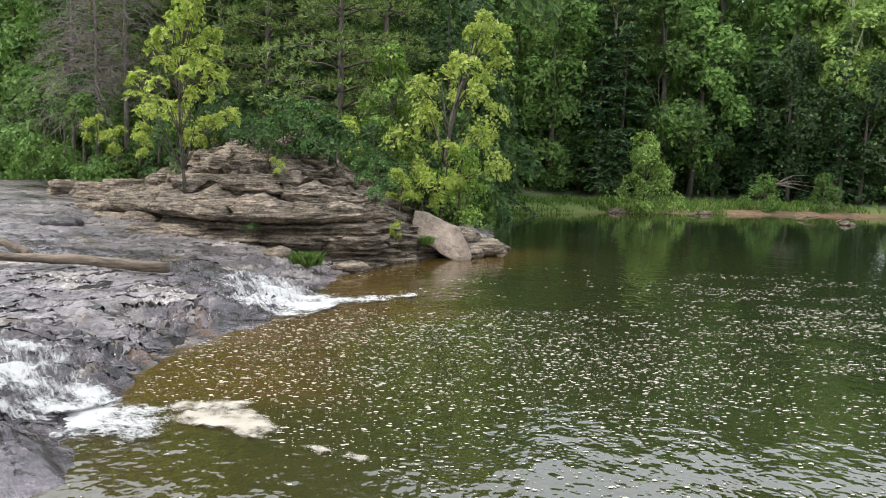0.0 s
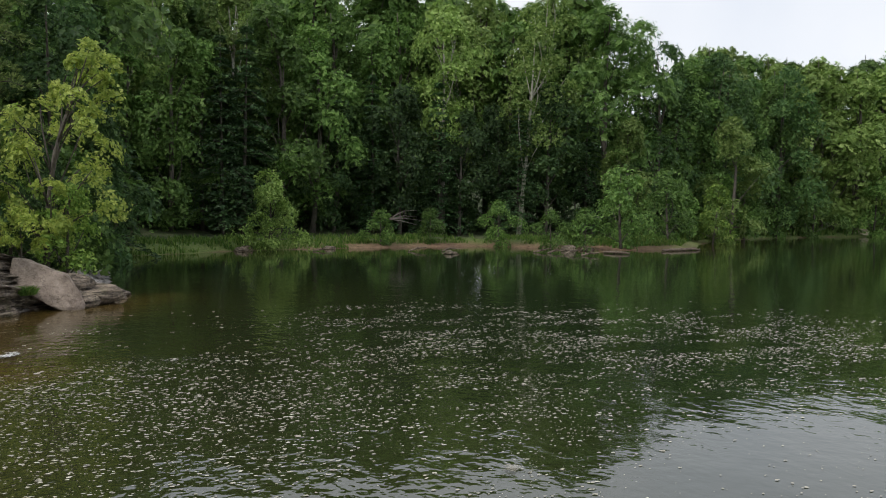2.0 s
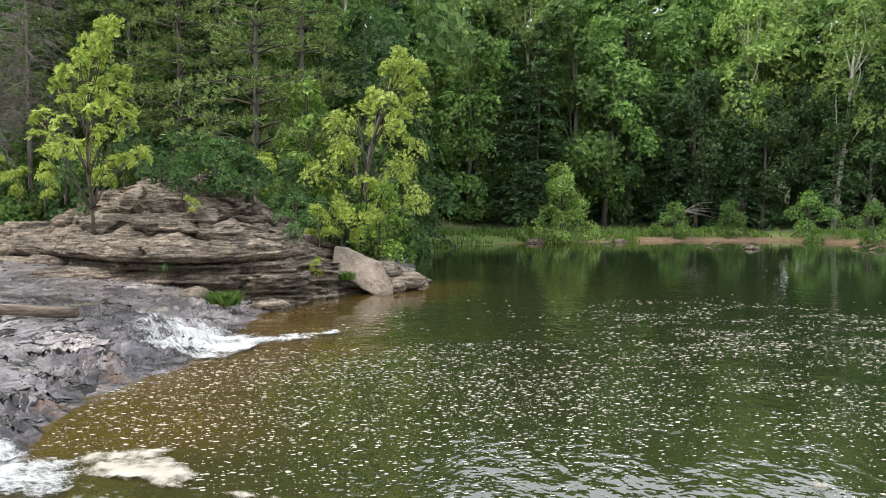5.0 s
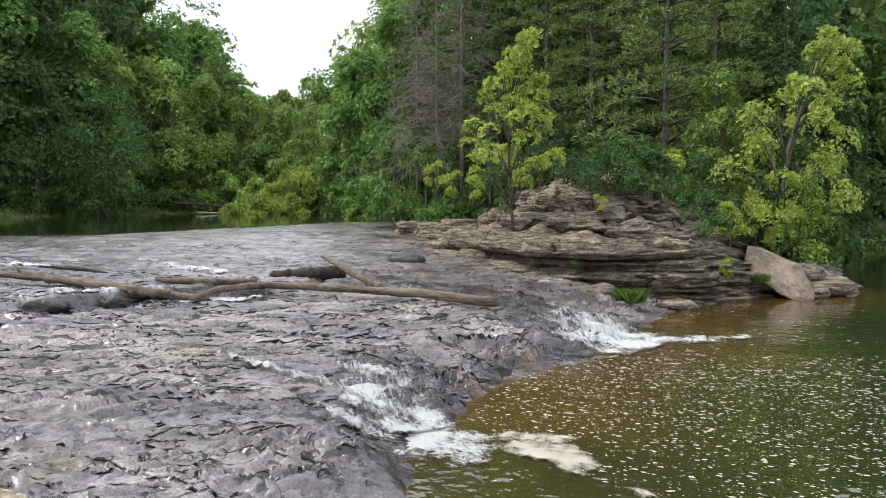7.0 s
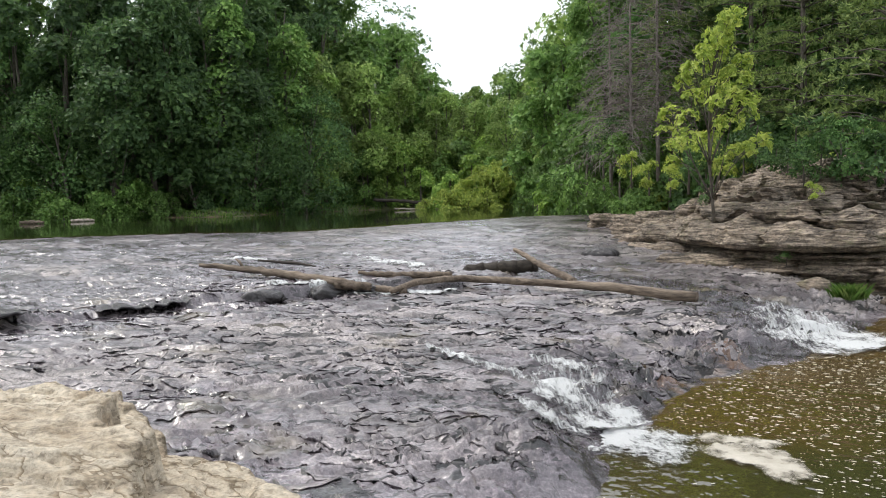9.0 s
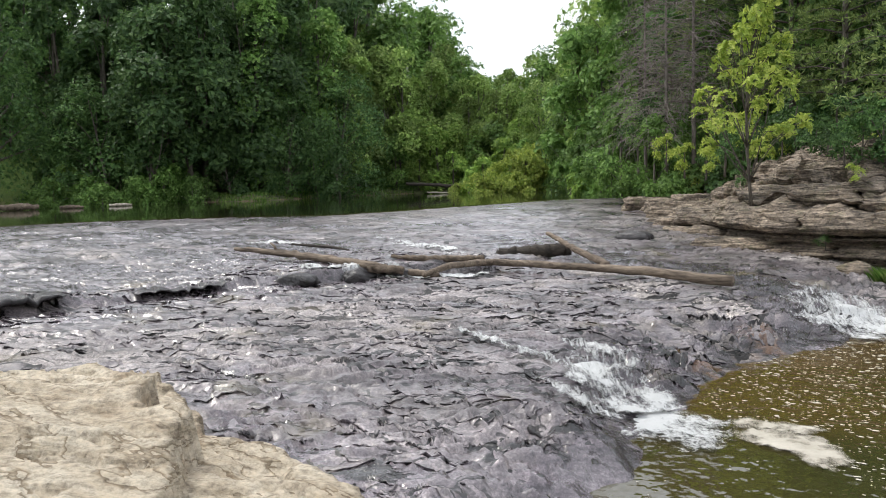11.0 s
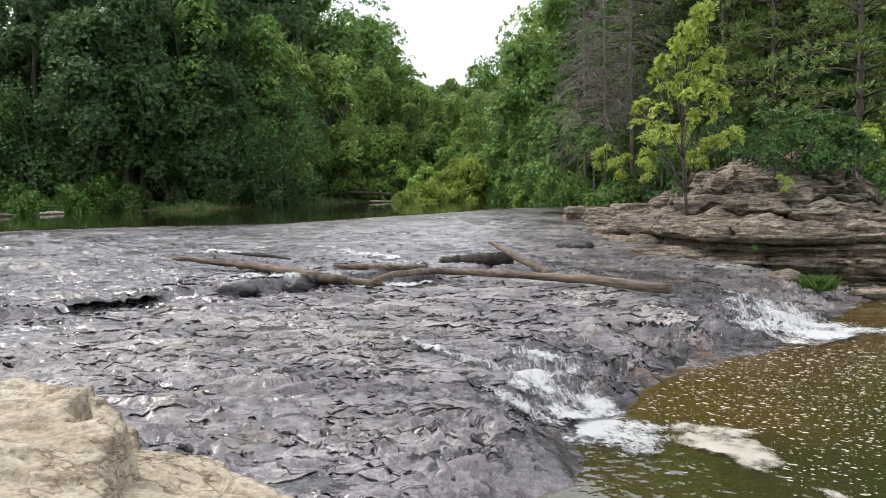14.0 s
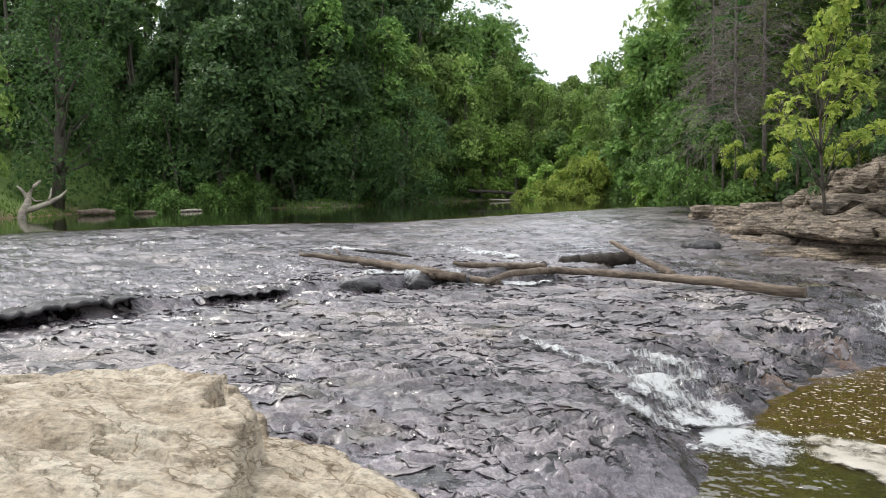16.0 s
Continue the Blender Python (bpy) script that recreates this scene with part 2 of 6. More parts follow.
def slab_material():
    """Wet purple-grey bedrock: thin broken beds with riser shade painted in, a skin of running water."""
    m, nt, b, _ = material("wet_slab_rock")
    v = position(nt)
    vs = position(nt, (1.0, 1.0, 1.0), (0, 0, -0.72))

    def along(x, y):
        mp = nt.nodes.new("ShaderNodeMapping")
        mp.inputs["Scale"].default_value = (x, y, 1.0)
        nt.links.new(vs, mp.inputs["Vector"])
        return mp.outputs["Vector"]
    vl, vd = along(0.50, 1.2), along(0.6, 2.0)
    big, med = noise_of(nt, v, 0.33, 5, 0.62), noise_of(nt, vl, 1.3, 6, 0.6, 0.3)
    fine, grain = noise_of(nt, v, 20, 5, 0.75), noise_of(nt, v, 34, 3, 0.75)
    part = noise_of(nt, vl, 0.9, 3)
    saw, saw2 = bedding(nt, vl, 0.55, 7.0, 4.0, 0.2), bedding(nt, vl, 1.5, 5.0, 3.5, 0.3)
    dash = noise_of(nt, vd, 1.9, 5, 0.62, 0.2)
    wet = math_node(nt, "ADD", math_node(nt, "MULTIPLY_ADD", big, 1.4, -0.7), attribute(nt, "wet"), clamp=True)
    dryc = ramp(nt, med, [(0.32, (0.15, 0.134, 0.13)), (0.5, (0.28, 0.254, 0.242)), (0.68, (0.44, 0.40, 0.375))])
    wetc = ramp(nt, med, [(0.32, (0.034, 0.026, 0.033)), (0.5, (0.105, 0.087, 0.102)), (0.68, (0.20, 0.171, 0.192))])
    col = mixed(nt, wet, dryc, wetc)
    col = mixed(nt, 0.6, col, ramp(nt, fine, [(0.38, (0.45, 0.45, 0.46)), (0.5, (0.97, 0.97, 0.97)), (0.62, (1.5, 1.48, 1.45))]), "MULTIPLY")
    col = mixed(nt, 0.45, col, ramp(nt, grain, [(0.38, (0.28, 0.28, 0.29)), (0.5, (0.95, 0.95, 0.95)), (0.62, (1.9, 1.88, 1.85))]), "MULTIPLY")
    # dark algal film where the water runs; on thin beds it paints edge shade
    film_shade = math_node(nt, "MULTIPLY", attribute(nt, "film_shade"), ramp(nt, noise_of(nt, vl, 2.4, 7, 0.7), [(0.36, (0.25, 0.25, 0.25)), (0.56, (1, 1, 1))]), clamp=True)
    col = mixed(nt, film_shade, col, mixed(nt, 1.0, col, (0.30, 0.285, 0.285), "MULTIPLY"))
    # shade of bed risers and their bright lips painted as lines, in stretches
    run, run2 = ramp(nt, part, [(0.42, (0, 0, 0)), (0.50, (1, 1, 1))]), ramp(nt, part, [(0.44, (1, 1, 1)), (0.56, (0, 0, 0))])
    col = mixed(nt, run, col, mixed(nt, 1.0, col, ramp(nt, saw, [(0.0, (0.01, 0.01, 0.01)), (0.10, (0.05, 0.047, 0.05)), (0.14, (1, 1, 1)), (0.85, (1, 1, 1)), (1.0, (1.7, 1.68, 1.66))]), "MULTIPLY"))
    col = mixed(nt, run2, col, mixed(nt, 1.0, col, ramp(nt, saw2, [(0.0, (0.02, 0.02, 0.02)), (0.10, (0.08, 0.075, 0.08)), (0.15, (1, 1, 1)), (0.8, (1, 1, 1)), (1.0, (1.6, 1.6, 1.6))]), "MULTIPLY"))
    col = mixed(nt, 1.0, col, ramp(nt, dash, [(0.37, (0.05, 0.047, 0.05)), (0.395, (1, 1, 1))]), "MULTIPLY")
    # rusty and algal stains
    col = mixed(nt, ramp(nt, noise_of(nt, v, 0.7, 4), [(0.6, (0, 0, 0)), (0.72, (0.5, 0.5, 0.5))]), col, (0.20, 0.165, 0.10))
    col = mixed(nt, math_node(nt, "MULTIPLY", attribute(nt, "rust"), ramp(nt, noise_of(nt, v, 2.2, 5), [(0.45, (0, 0, 0)), (0.55, (0.8, 0.8, 0.8))])), col, (0.22, 0.11, 0.045))
    nt.links.new(col, b.inputs["Base Color"])
    rr = math_node(nt, "MULTIPLY_ADD", wet, -0.45, 0.70)
    nt.links.new(math_node(nt, "MULTIPLY_ADD", fine, 0.25, math_node(nt, "SUBTRACT", rr, 0.12), clamp=True), b.inputs["Roughness"])
    nt.links.new(math_node(nt, "MULTIPLY", wet, math_node(nt, "MULTIPLY_ADD", film_shade, -0.65, 1.0)), b.inputs["Coat Weight"])
    b.inputs["Coat Roughness"].default_value = 0.09
    h = math_node(nt, "MULTIPLY_ADD", saw, 0.40, math_node(nt, "MULTIPLY", saw2, 0.22))
    h = math_node(nt, "ADD", h, math_node(nt, "MULTIPLY_ADD", med, 0.22, math_node(nt, "MULTIPLY", fine, 0.06)))
    h = math_node(nt, "ADD", h, math_node(nt, "MULTIPLY", ramp(nt, dash, [(0.37, (0, 0, 0)), (0.41, (1, 1, 1))]), 0.35))
    bump(nt, b, h, 1.0, 0.13)
    # ripples of the water film that runs over the rock
    skin = math_node(nt, "MULTIPLY_ADD", noise_of(nt, v, 8, 4, 0.65), 0.16, math_node(nt, "MULTIPLY", h, 0.3))
    cn = node(nt, "ShaderNodeBump", Strength=1.0, Distance=0.10)
    nt.links.new(skin, cn.inputs["Height"])
    nt.links.new(cn.outputs["Normal"], b.inputs["Coat Normal"])
    return m


M_SLAB = slab_material()


def rock_material(name, tones, strata=True, rough=0.85, bump_m=0.06):
    m, nt, b, _ = material(name)
    v = position(nt)
    vs = position(nt, (0.5, 0.5, 5.0) if strata else (1, 1, 1))
    big = noise_of(nt, v, 0.6, 5, 0.6)
    med = noise_of(nt, vs, 1.8, 8, 0.65, 0.3)
    fine = noise_of(nt, v, 11, 7, 0.7)
    c = ramp(nt, med, [(0.28, tones[0]), (0.5, tones[1]), (0.74, tones[2])])
    c = mixed(nt, 0.6, c, ramp(nt, fine, [(0.3, (0.55, 0.54, 0.53)), (0.68, (1.2, 1.2, 1.2))]), "MULTIPLY")
    c = mixed(nt, 0.5, c, ramp(nt, big, [(0.35, (0.65, 0.68, 0.6)), (0.65, (1.15, 1.1, 1.05))]), "MULTIPLY")
    nt.links.new(c, b.inputs["Base Color"])
    b.inputs["Roughness"].default_value = rough
    saw = bedding(nt, vs, 0.8, 8.0)
    c = mixed(nt, 0.7, c, ramp(nt, saw, [(0.0, (0.3, 0.28, 0.26)), (0.07, (0.8, 0.79, 0.78)), (0.15, (1, 1, 1))]), "MULTIPLY")
    nt.links.new(c, b.inputs["Base Color"])
    h = math_node(nt, "ADD", math_node(nt, "MULTIPLY", saw, 0.5), math_node(nt, "MULTIPLY_ADD", fine, 0.4, med))
    bump(nt, b, h, 1.0, bump_m)
    return m


def ledge_material():
    """Thin-bedded sandstone: dark laminae, pale weathered faces, lichen and moss."""
    m, nt, b, _ = material("layered_grey_rock")
    v, vs = position(nt), position(nt, (0.55, 0.55, 6.0), (0.05, 0.04, 0))
    big, med = noise_of(nt, v, 0.55, 5, 0.6), noise_of(nt, vs, 2.2, 9, 0.72, 0.5)
    fine, lich = noise_of(nt, v, 9, 8, 0.78), noise_of(nt, v, 2.2, 6, 0.7)
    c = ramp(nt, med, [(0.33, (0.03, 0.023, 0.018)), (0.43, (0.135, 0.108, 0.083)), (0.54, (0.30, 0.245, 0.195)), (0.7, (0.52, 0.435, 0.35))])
    c = mixed(nt, 0.85, c, ramp(nt, fine, [(0.38, (0.3, 0.29, 0.28)), (0.5, (0.95, 0.95, 0.95)), (0.62, (1.6, 1.57, 1.5))]), "MULTIPLY")
    c = mixed(nt, 0.6, c, ramp(nt, big, [(0.38, (0.5, 0.5, 0.48)), (0.62, (1.25, 1.2, 1.12))]), "MULTIPLY")
    c = mixed(nt, ramp(nt, lich, [(0.54, (0, 0, 0)), (0.64, (0.6, 0.6, 0.6))]), c, (0.10, 0.10, 0.045))
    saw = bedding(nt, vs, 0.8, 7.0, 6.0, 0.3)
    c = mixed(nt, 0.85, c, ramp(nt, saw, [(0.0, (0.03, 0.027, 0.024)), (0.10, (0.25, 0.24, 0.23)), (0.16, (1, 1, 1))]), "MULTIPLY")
    nt.links.new(c, b.inputs["Base Color"])
    b.inputs["Roughness"].default_value = 0.85
    h = math_node(nt, "ADD", math_node(nt, "MULTIPLY", saw, 0.5), math_node(nt, "MULTIPLY_ADD", fine, 0.3, med))
    bump(nt, b, h, 1.0, 0.10)
    return m


M_LEDGE = ledge_material()
def tan_material():
    """Dry sandstone with iron-brown seams, open cracks and pale worn tops."""
    m, nt, b, _ = material("dry_tan_rock")
    v, vs = position(nt, (1, 1, 1), (0, 0, -0.72)), position(nt, (0.4, 1.3, 3.0), (0, 0, -0.72))
    med, fine, big = noise_of(nt, vs, 2.0, 9, 0.7, 0.4), noise_of(nt, v, 14, 8, 0.78), noise_of(nt, v, 0.9, 4)
    c = ramp(nt, med, [(0.30, (0.20, 0.15, 0.10)), (0.42, (0.39, 0.325, 0.24)), (0.56, (0.51, 0.445, 0.35)), (0.7, (0.61, 0.55, 0.45))])
    c = mixed(nt, 0.8, c, ramp(nt, fine, [(0.38, (0.42, 0.4, 0.38)), (0.5, (0.97, 0.97, 0.96)), (0.62, (1.35, 1.33, 1.3))]), "MULTIPLY")
    c = mixed(nt, ramp(nt, big, [(0.5, (0, 0, 0)), (0.66, (0.6, 0.6, 0.6))]), c, mixed(nt, 1.0, c, (0.62, 0.52, 0.42), "MULTIPLY"))
    saw = bedding(nt, vs, 0.9, 7.0, 5.0, 0.2)
    c = mixed(nt, ramp(nt, noise_of(nt, vs, 1.0, 3), [(0.42, (0, 0, 0)), (0.5, (1, 1, 1))]), c, mixed(nt, 1.0, c, ramp(nt, saw, [(0.0, (0.38, 0.33, 0.28)), (0.07, (0.6, 0.56, 0.5)), (0.18, (1, 1, 1))]), "MULTIPLY"))
    nt.links.new(c, b.inputs["Base Color"])
    b.inputs["Roughness"].default_value = 0.9
    h = math_node(nt, "ADD", math_node(nt, "MULTIPLY", saw, 0.6), math_node(nt, "MULTIPLY_ADD", fine, 0.45, med))
    bump(nt, b, h, 1.0, 0.05)
    return m


M_TAN = tan_material()
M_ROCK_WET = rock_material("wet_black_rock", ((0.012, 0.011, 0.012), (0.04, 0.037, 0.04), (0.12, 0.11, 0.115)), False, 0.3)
M_BOULDER = rock_material("pinkish_boulder_rock", ((0.15, 0.115, 0.095), (0.29, 0.235, 0.195), (0.45, 0.375, 0.315)), False)


def ground_material():
    m, nt, b, _ = material("forest_ground")
    v = position(nt)
    c = ramp(nt, noise_of(nt, v, 0.8, 7, 0.65), [(0.3, (0.03, 0.04, 0.014)), (0.5, (0.05, 0.075, 0.02)), (0.7, (0.11, 0.10, 0.05))])
    mud = ramp(nt, noise_of(nt, v, 3, 6, 0.6), [(0.3, (0.10, 0.058, 0.034)), (0.7, (0.26, 0.165, 0.105))])
    turf = ramp(nt, noise_of(nt, v, 5, 6, 0.7), [(0.35, (0.06, 0.11, 0.02)), (0.65, (0.15, 0.22, 0.045))])
    nt.links.new(mixed(nt, attribute(nt, "mud"), mixed(nt, attribute(nt, "lawn"), c, turf), mud), b.inputs["Base Color"])
    b.inputs["Roughness"].default_value = 0.95
    bump(nt, b, noise_of(nt, v, 6, 6), 0.8, 0.1)
    return m


M_GROUND = ground_material()


def water_material(name, deep, shallow):
    m, nt, b, _ = material(name)
    v = position(nt)
    sh = attribute(nt, "shallow")
    nn = noise_of(nt, v, 0.5, 4)
    c = mixed(nt, sh, deep, ramp(nt, nn, [(0.3, tuple(k * 0.7 for k in shallow)), (0.7, shallow)]))
    nt.links.new(c, b.inputs["Base Color"])
    b.inputs["Roughness"].default_value = 0.04
    b.inputs["IOR"].default_value = 1.5
    b.inputs["Specular IOR Level"].default_value = 1.0
    n1 = noise_of(nt, position(nt, (1.0, 0.8, 1)), 1.1, 3, 0.5, 0.3)
    n2 = noise_of(nt, position(nt, (1, 0.8, 1)), 4.5, 2, 0.5)
    calm = attribute(nt, "ripple")
    a = nt.nodes.new("ShaderNodeMath")
    a.operation = "MULTIPLY_ADD"
    nt.links.new(n2, a.inputs[0])
    a.inputs[1].default_value = 0.42
    nt.links.new(n1, a.inputs[2])
    k = nt.nodes.new("ShaderNodeMath")
    k.operation = "MULTIPLY"
    nt.links.new(a.outputs[0], k.inputs[0])
    nt.links.new(calm, k.inputs[1])
    bump(nt, b, k.outputs[0], 1.0, 0.028)
    return m


M_POOL = water_material("pool_water", (0.017, 0.027, 0.010), (0.092, 0.060, 0.016))
M_POND = water_material("pond_water", (0.016, 0.022, 0.008), (0.05, 0.04, 0.015))


def plain_material(name, a, b_, scale, rough):
    m, nt, b, _ = material(name)
    n = noise_of(nt, position(nt), scale, 5)
    nt.links.new(ramp(nt, n, [(0.3, a), (0.7, b_)]), b.inputs["Base Color"])
    b.inputs["Roughness"].default_value = rough
    bump(nt, b, n, 0.5, 0.02)
    return m


M_FOAM = plain_material("foam", (0.36, 0.335, 0.265), (0.58, 0.55, 0.46), 9, 0.7)


def white_water_material():
    m, nt, b, out = material("white_water")
    uv = nt.nodes.new("ShaderNodeUVMap")
    mp = nt.nodes.new("ShaderNodeMapping")
    mp.inputs["Scale"].default_value = (13, 4.5, 1)
    nt.links.new(uv.outputs["UV"], mp.inputs["Vector"])
    n = noise_of(nt, mp.outputs["Vector"], 1.8, 9, 0.78, 0.5)
    foam = attribute(nt, "foam")
    s = nt.nodes.new("ShaderNodeMath")
    s.operation = "ADD"
    nt.links.new(n, s.inputs[0])
    nt.links.new(foam, s.inputs[1])
    fac = ramp(nt, s.outputs[0], [(0.80, (0, 0, 0)), (1.0, (1, 1, 1))])
    b.inputs["Base Color"].default_value = (0.76, 0.77, 0.77, 1)
    b.inputs["Roughness"].default_value = 0.5
    g = nt.nodes.new("ShaderNodeBsdfTransparent")
    x = nt.nodes.new("ShaderNodeMixShader")
    nt.links.new(fac, x.inputs["Fac"])
    nt.links.new(g.outputs["BSDF"], x.inputs[1])
    nt.links.new(b.outputs["BSDF"], x.inputs[2])
    nt.links.new(x.outputs["Shader"], out.inputs["Surface"])
    bump(nt, b, n, 1.0, 0.08)
    return m


M_WHITE = white_water_material()

# ---- mesh helpers ----


def mesh_object(name, verts, faces, mat, parent=None, label="", soft=True, attrs=None):
    me = bpy.data.meshes.new(name)
    verts, faces = np.asarray(verts, np.float32), np.asarray(faces, np.int32)
    k = faces.shape[1]
    me.vertices.add(len(verts))
    me.vertices.foreach_set("co", verts.ravel())
    me.loops.add(faces.size)
    me.loops.foreach_set("vertex_index", faces.ravel())
    me.polygons.add(len(faces))
    me.polygons.foreach_set("loop_start", np.arange(0, faces.size, k, dtype=np.int32))
    me.update(calc_edges=True)
    me.polygons.foreach_set("use_smooth", np.full(len(faces), soft))
    for key, values in (attrs or {}).items():
        me.attributes.new(key, "FLOAT", "POINT").data.foreach_set("value", np.asarray(values, np.float32).ravel())
    me.materials.append(mat)
    me.validate()
    ob = new(name, me)
    if parent:
        ob.parent = parent
    if label:
        tagged(ob, label)
    return ob


def empty(name, label, category, group="", at=(0, 0, 0)):
    ob = new(name)
    ob.location = at
    ob.empty_display_size = 0.2
    return tagged(ob, label, category, group)


def grid_faces(nx, ny):
    i = np.arange(nx * ny).reshape(ny, nx)
    return np.stack([i[:-1, :-1], i[:-1, 1:], i[1:, 1:], i[1:, :-1]], -1).reshape(-1, 4)


def tube(points, radii, sides=8, wobble=0.0, seed=0):
    """A tapered tube along points, closed at both ends by near-zero rings."""
    rng = np.random.default_rng(seed)
    p = np.asarray(points, float)
    r = np.asarray(radii, float)
    p = np.vstack([p[:1], p, p[-1:]])
    r = np.concatenate([[0.001], r, [0.001]])
    d = np.gradient(p[1:-1], axis=0) if len(p) > 3 else np.repeat(p[-1:] - p[:1], len(p) - 2, 0)
    d = np.vstack([d[:1], d, d[-1:]])
    d /= np.linalg.norm(d, axis=1, keepdims=True) + 1e-9
    ref = np.where(np.abs(d[:, 2:3]) > 0.9, [[1.0, 0, 0]], [[0, 0, 1.0]])
    u = np.cross(d, ref)
    u /= np.linalg.norm(u, axis=1, keepdims=True)
    v = np.cross(d, u)
    a = np.arange(sides) * 2 * np.pi / sides
    rr = r[:, None] * (1 + wobble * rng.normal(size=(len(r), sides)))
    verts = p[:, None] + rr[..., None] * (u[:, None] * np.cos(a)[:, None] + v[:, None] * np.sin(a)[:, None])
    i = np.arange(len(p) * sides).reshape(len(p), sides)
    j = np.roll(i, -1, 1)
    faces = np.stack([i[:-1], j[:-1], j[1:], i[1:]], -1).reshape(-1, 4)
    return verts.reshape(-1, 3), faces


class Soup:
    """Gathers quads of many pieces into one mesh."""

    def __init__(self):
        self.v, self.f, self.n = [], [], 0

    def add(self, vf):
        self.v.append(vf[0])
        self.f.append(vf[1] + self.n)
        self.n += len(vf[0])

    def make(self, name, mat, parent=None, label="", soft=True):
        return mesh_object(name, np.vstack(self.v), np.vstack(self.f), mat, parent, label, soft)


def leaves(centres, normals, size, rng, aspect=0.6, spread=0.6):
    """Diamond leaf blades, slightly folded, round given points."""
    n = len(centres)
    nrm = normals + spread * rng.normal(size=(n, 3))
    nrm /= np.linalg.norm(nrm, axis=1, keepdims=True) + 1e-9
    t = rng.normal(size=(n, 3))
    t -= nrm * (t * nrm).sum(1, keepdims=True)
    t /= np.linalg.norm(t, axis=1, keepdims=True) + 1e-9
    b = np.cross(nrm, t)
    s = size * rng.uniform(0.6, 1.35, (n, 1))
    sag = nrm * s * 0.12
    quad = np.stack([centres - t * s * 0.5 - sag, centres + b * s * 0.5 * aspect, centres + t * s * 0.5 - sag, centres - b * s * 0.5 * aspect], 1)
    return quad.reshape(-1, 3), np.arange(4 * n).reshape(n, 4)


# ---- ground ----
def rise(d):
    return 0.55 * smooth(0, 3.0, d) + 0.02 * d


def lawn_share(x, y):
    az = np.degrees(np.arctan2(x, y))
    return smooth(-63.5, -66, az) * smooth(-84, -80, az) * (x < -60)


def ground_height(x, y):
    dp, du = signed(x, y, POOL), signed(x, y, POND)
    za = np.where(dp > 0, rise(np.maximum(dp, 0)), np.maximum(0.35 * dp, -1.5))
    zb = POND_Z + np.where(du > 0, rise(np.maximum(du, 0)), np.maximum(0.3 * du, -1.5))
    wa, wb = 1 / np.maximum(np.abs(dp), 0.05) ** 2, 1 / np.maximum(np.abs(du), 0.05) ** 2
    wa, wb = np.where(du < 0, 0, wa), np.where(dp < 0, 0, wb)
    z = (za * wa + zb * wb) / (wa + wb)
    out = np.minimum(dp, du)
    az = np.degrees(np.arctan2(x, y))
    steep = 0.10 + 0.26 * smooth(14, -4, az) * smooth(-75, -45, az) + 0.12 * smooth(48, 58, az) + 0.10 * smooth(-50, -60, az)
    hill = np.clip(out - 9, 0, 170) * steep * smooth(-5, 30, y + 0.3 * np.abs(x))
    z = z + hill * (0.9 + 0.25 * fbm(x / 60, y / 60, 3, 5))
    dh = -signed(x, y, HILL)
    zh = np.interp(dh, [0, 2.0, 4.5, 7, 12, 40, 120], [-0.6, 0.1, 1.3, 2.8, 4.9, 14.5, 36]) * (1 - 0.45 * smooth(-8, 0, x) * smooth(12, 7, dh)) + 0.5 * fbm(x / 6, y / 6, 3, 15) * smooth(5, 12, dh)
    z = np.where(dh > 0, zh, z)
    z = z + 0.34 * np.clip(du - 2.0, 0, 15) * lawn_share(x, y)
    far = np.hypot(x, y)
    el = np.interp(az, [p[0] for p in SKYLINE], [p[1] for p in SKYLINE])
    z = np.where((far > 70) & (y > 0), np.minimum(z, np.maximum(3.0 + far * np.tan(np.radians(el)) - 14, 3.2)), z)
    z = z + np.where(out > 0.3, 0.12 * fbm(x / 3, y / 3, 4, 7) * np.minimum(out, 3) / 3, 0)
    return z, dp, du


def spaced(fine_a, fine_b, step, far_a, far_b, growth=1.12):
    xs = list(np.arange(fine_a, fine_b + step, step))
    s, lo, hi = step, fine_a, xs[-1]
    left, right = [], []
    while lo > far_a:
        s *= growth
        lo -= s
        left.append(lo)
    s = step
    while hi < far_b:
        s *= growth
        hi += s
        right.append(hi)
    return np.array(left[::-1] + xs + right)


gx, gy = spaced(-95, 130, 1.25, -900, 900), spaced(-15, 105, 1.25, -900, 900)
X, Y = np.meshgrid(gx, gy)
Z, dp, du = ground_height(X, Y)
# soil lies below the bare rock
bare = (signed(X, Y, HILL) > 0) & (du > 0) & (dp > 0) & (X > -40) & (X < 3) & (Y > -8) & (Y < 52)
Z = np.where(bare, np.minimum(Z, -0.7), Z)
shore = np.minimum(np.where(dp > 0, dp, 99), np.where(du > 0, du, 99))
mud = smooth(2.8, 0.9, shore + 0.9 * fbm(X / 4, Y / 4, 3, 3))
mud = mud * np.where(du < dp, 0.12 + 0.7 * smooth(-57, -61, np.degrees(np.arctan2(X, Y))), 0.15 + 0.85 * smooth(13, 22, np.degrees(np.arctan2(X, Y))) * smooth(46, 40, np.degrees(np.arctan2(X, Y))))
mud = np.where((dp < 0) | (du < 0), 1.0, mud)
ground = mesh_object("ground", np.stack([X, Y, Z], -1).reshape(-1, 3), grid_faces(len(gx), len(gy)), M_GROUND, attrs={"mud": mud, "lawn": np.maximum(lawn_share(X, Y), smooth(4.5, 1.5, np.where(dp > 0, dp, 99)))})
tagged(ground, "leafy forest floor and grassy river banks", "ground", kind="structure")


def ground_z(x, y):
    return float(ground_height(np.array([x]), np.array([y]))[0][0])


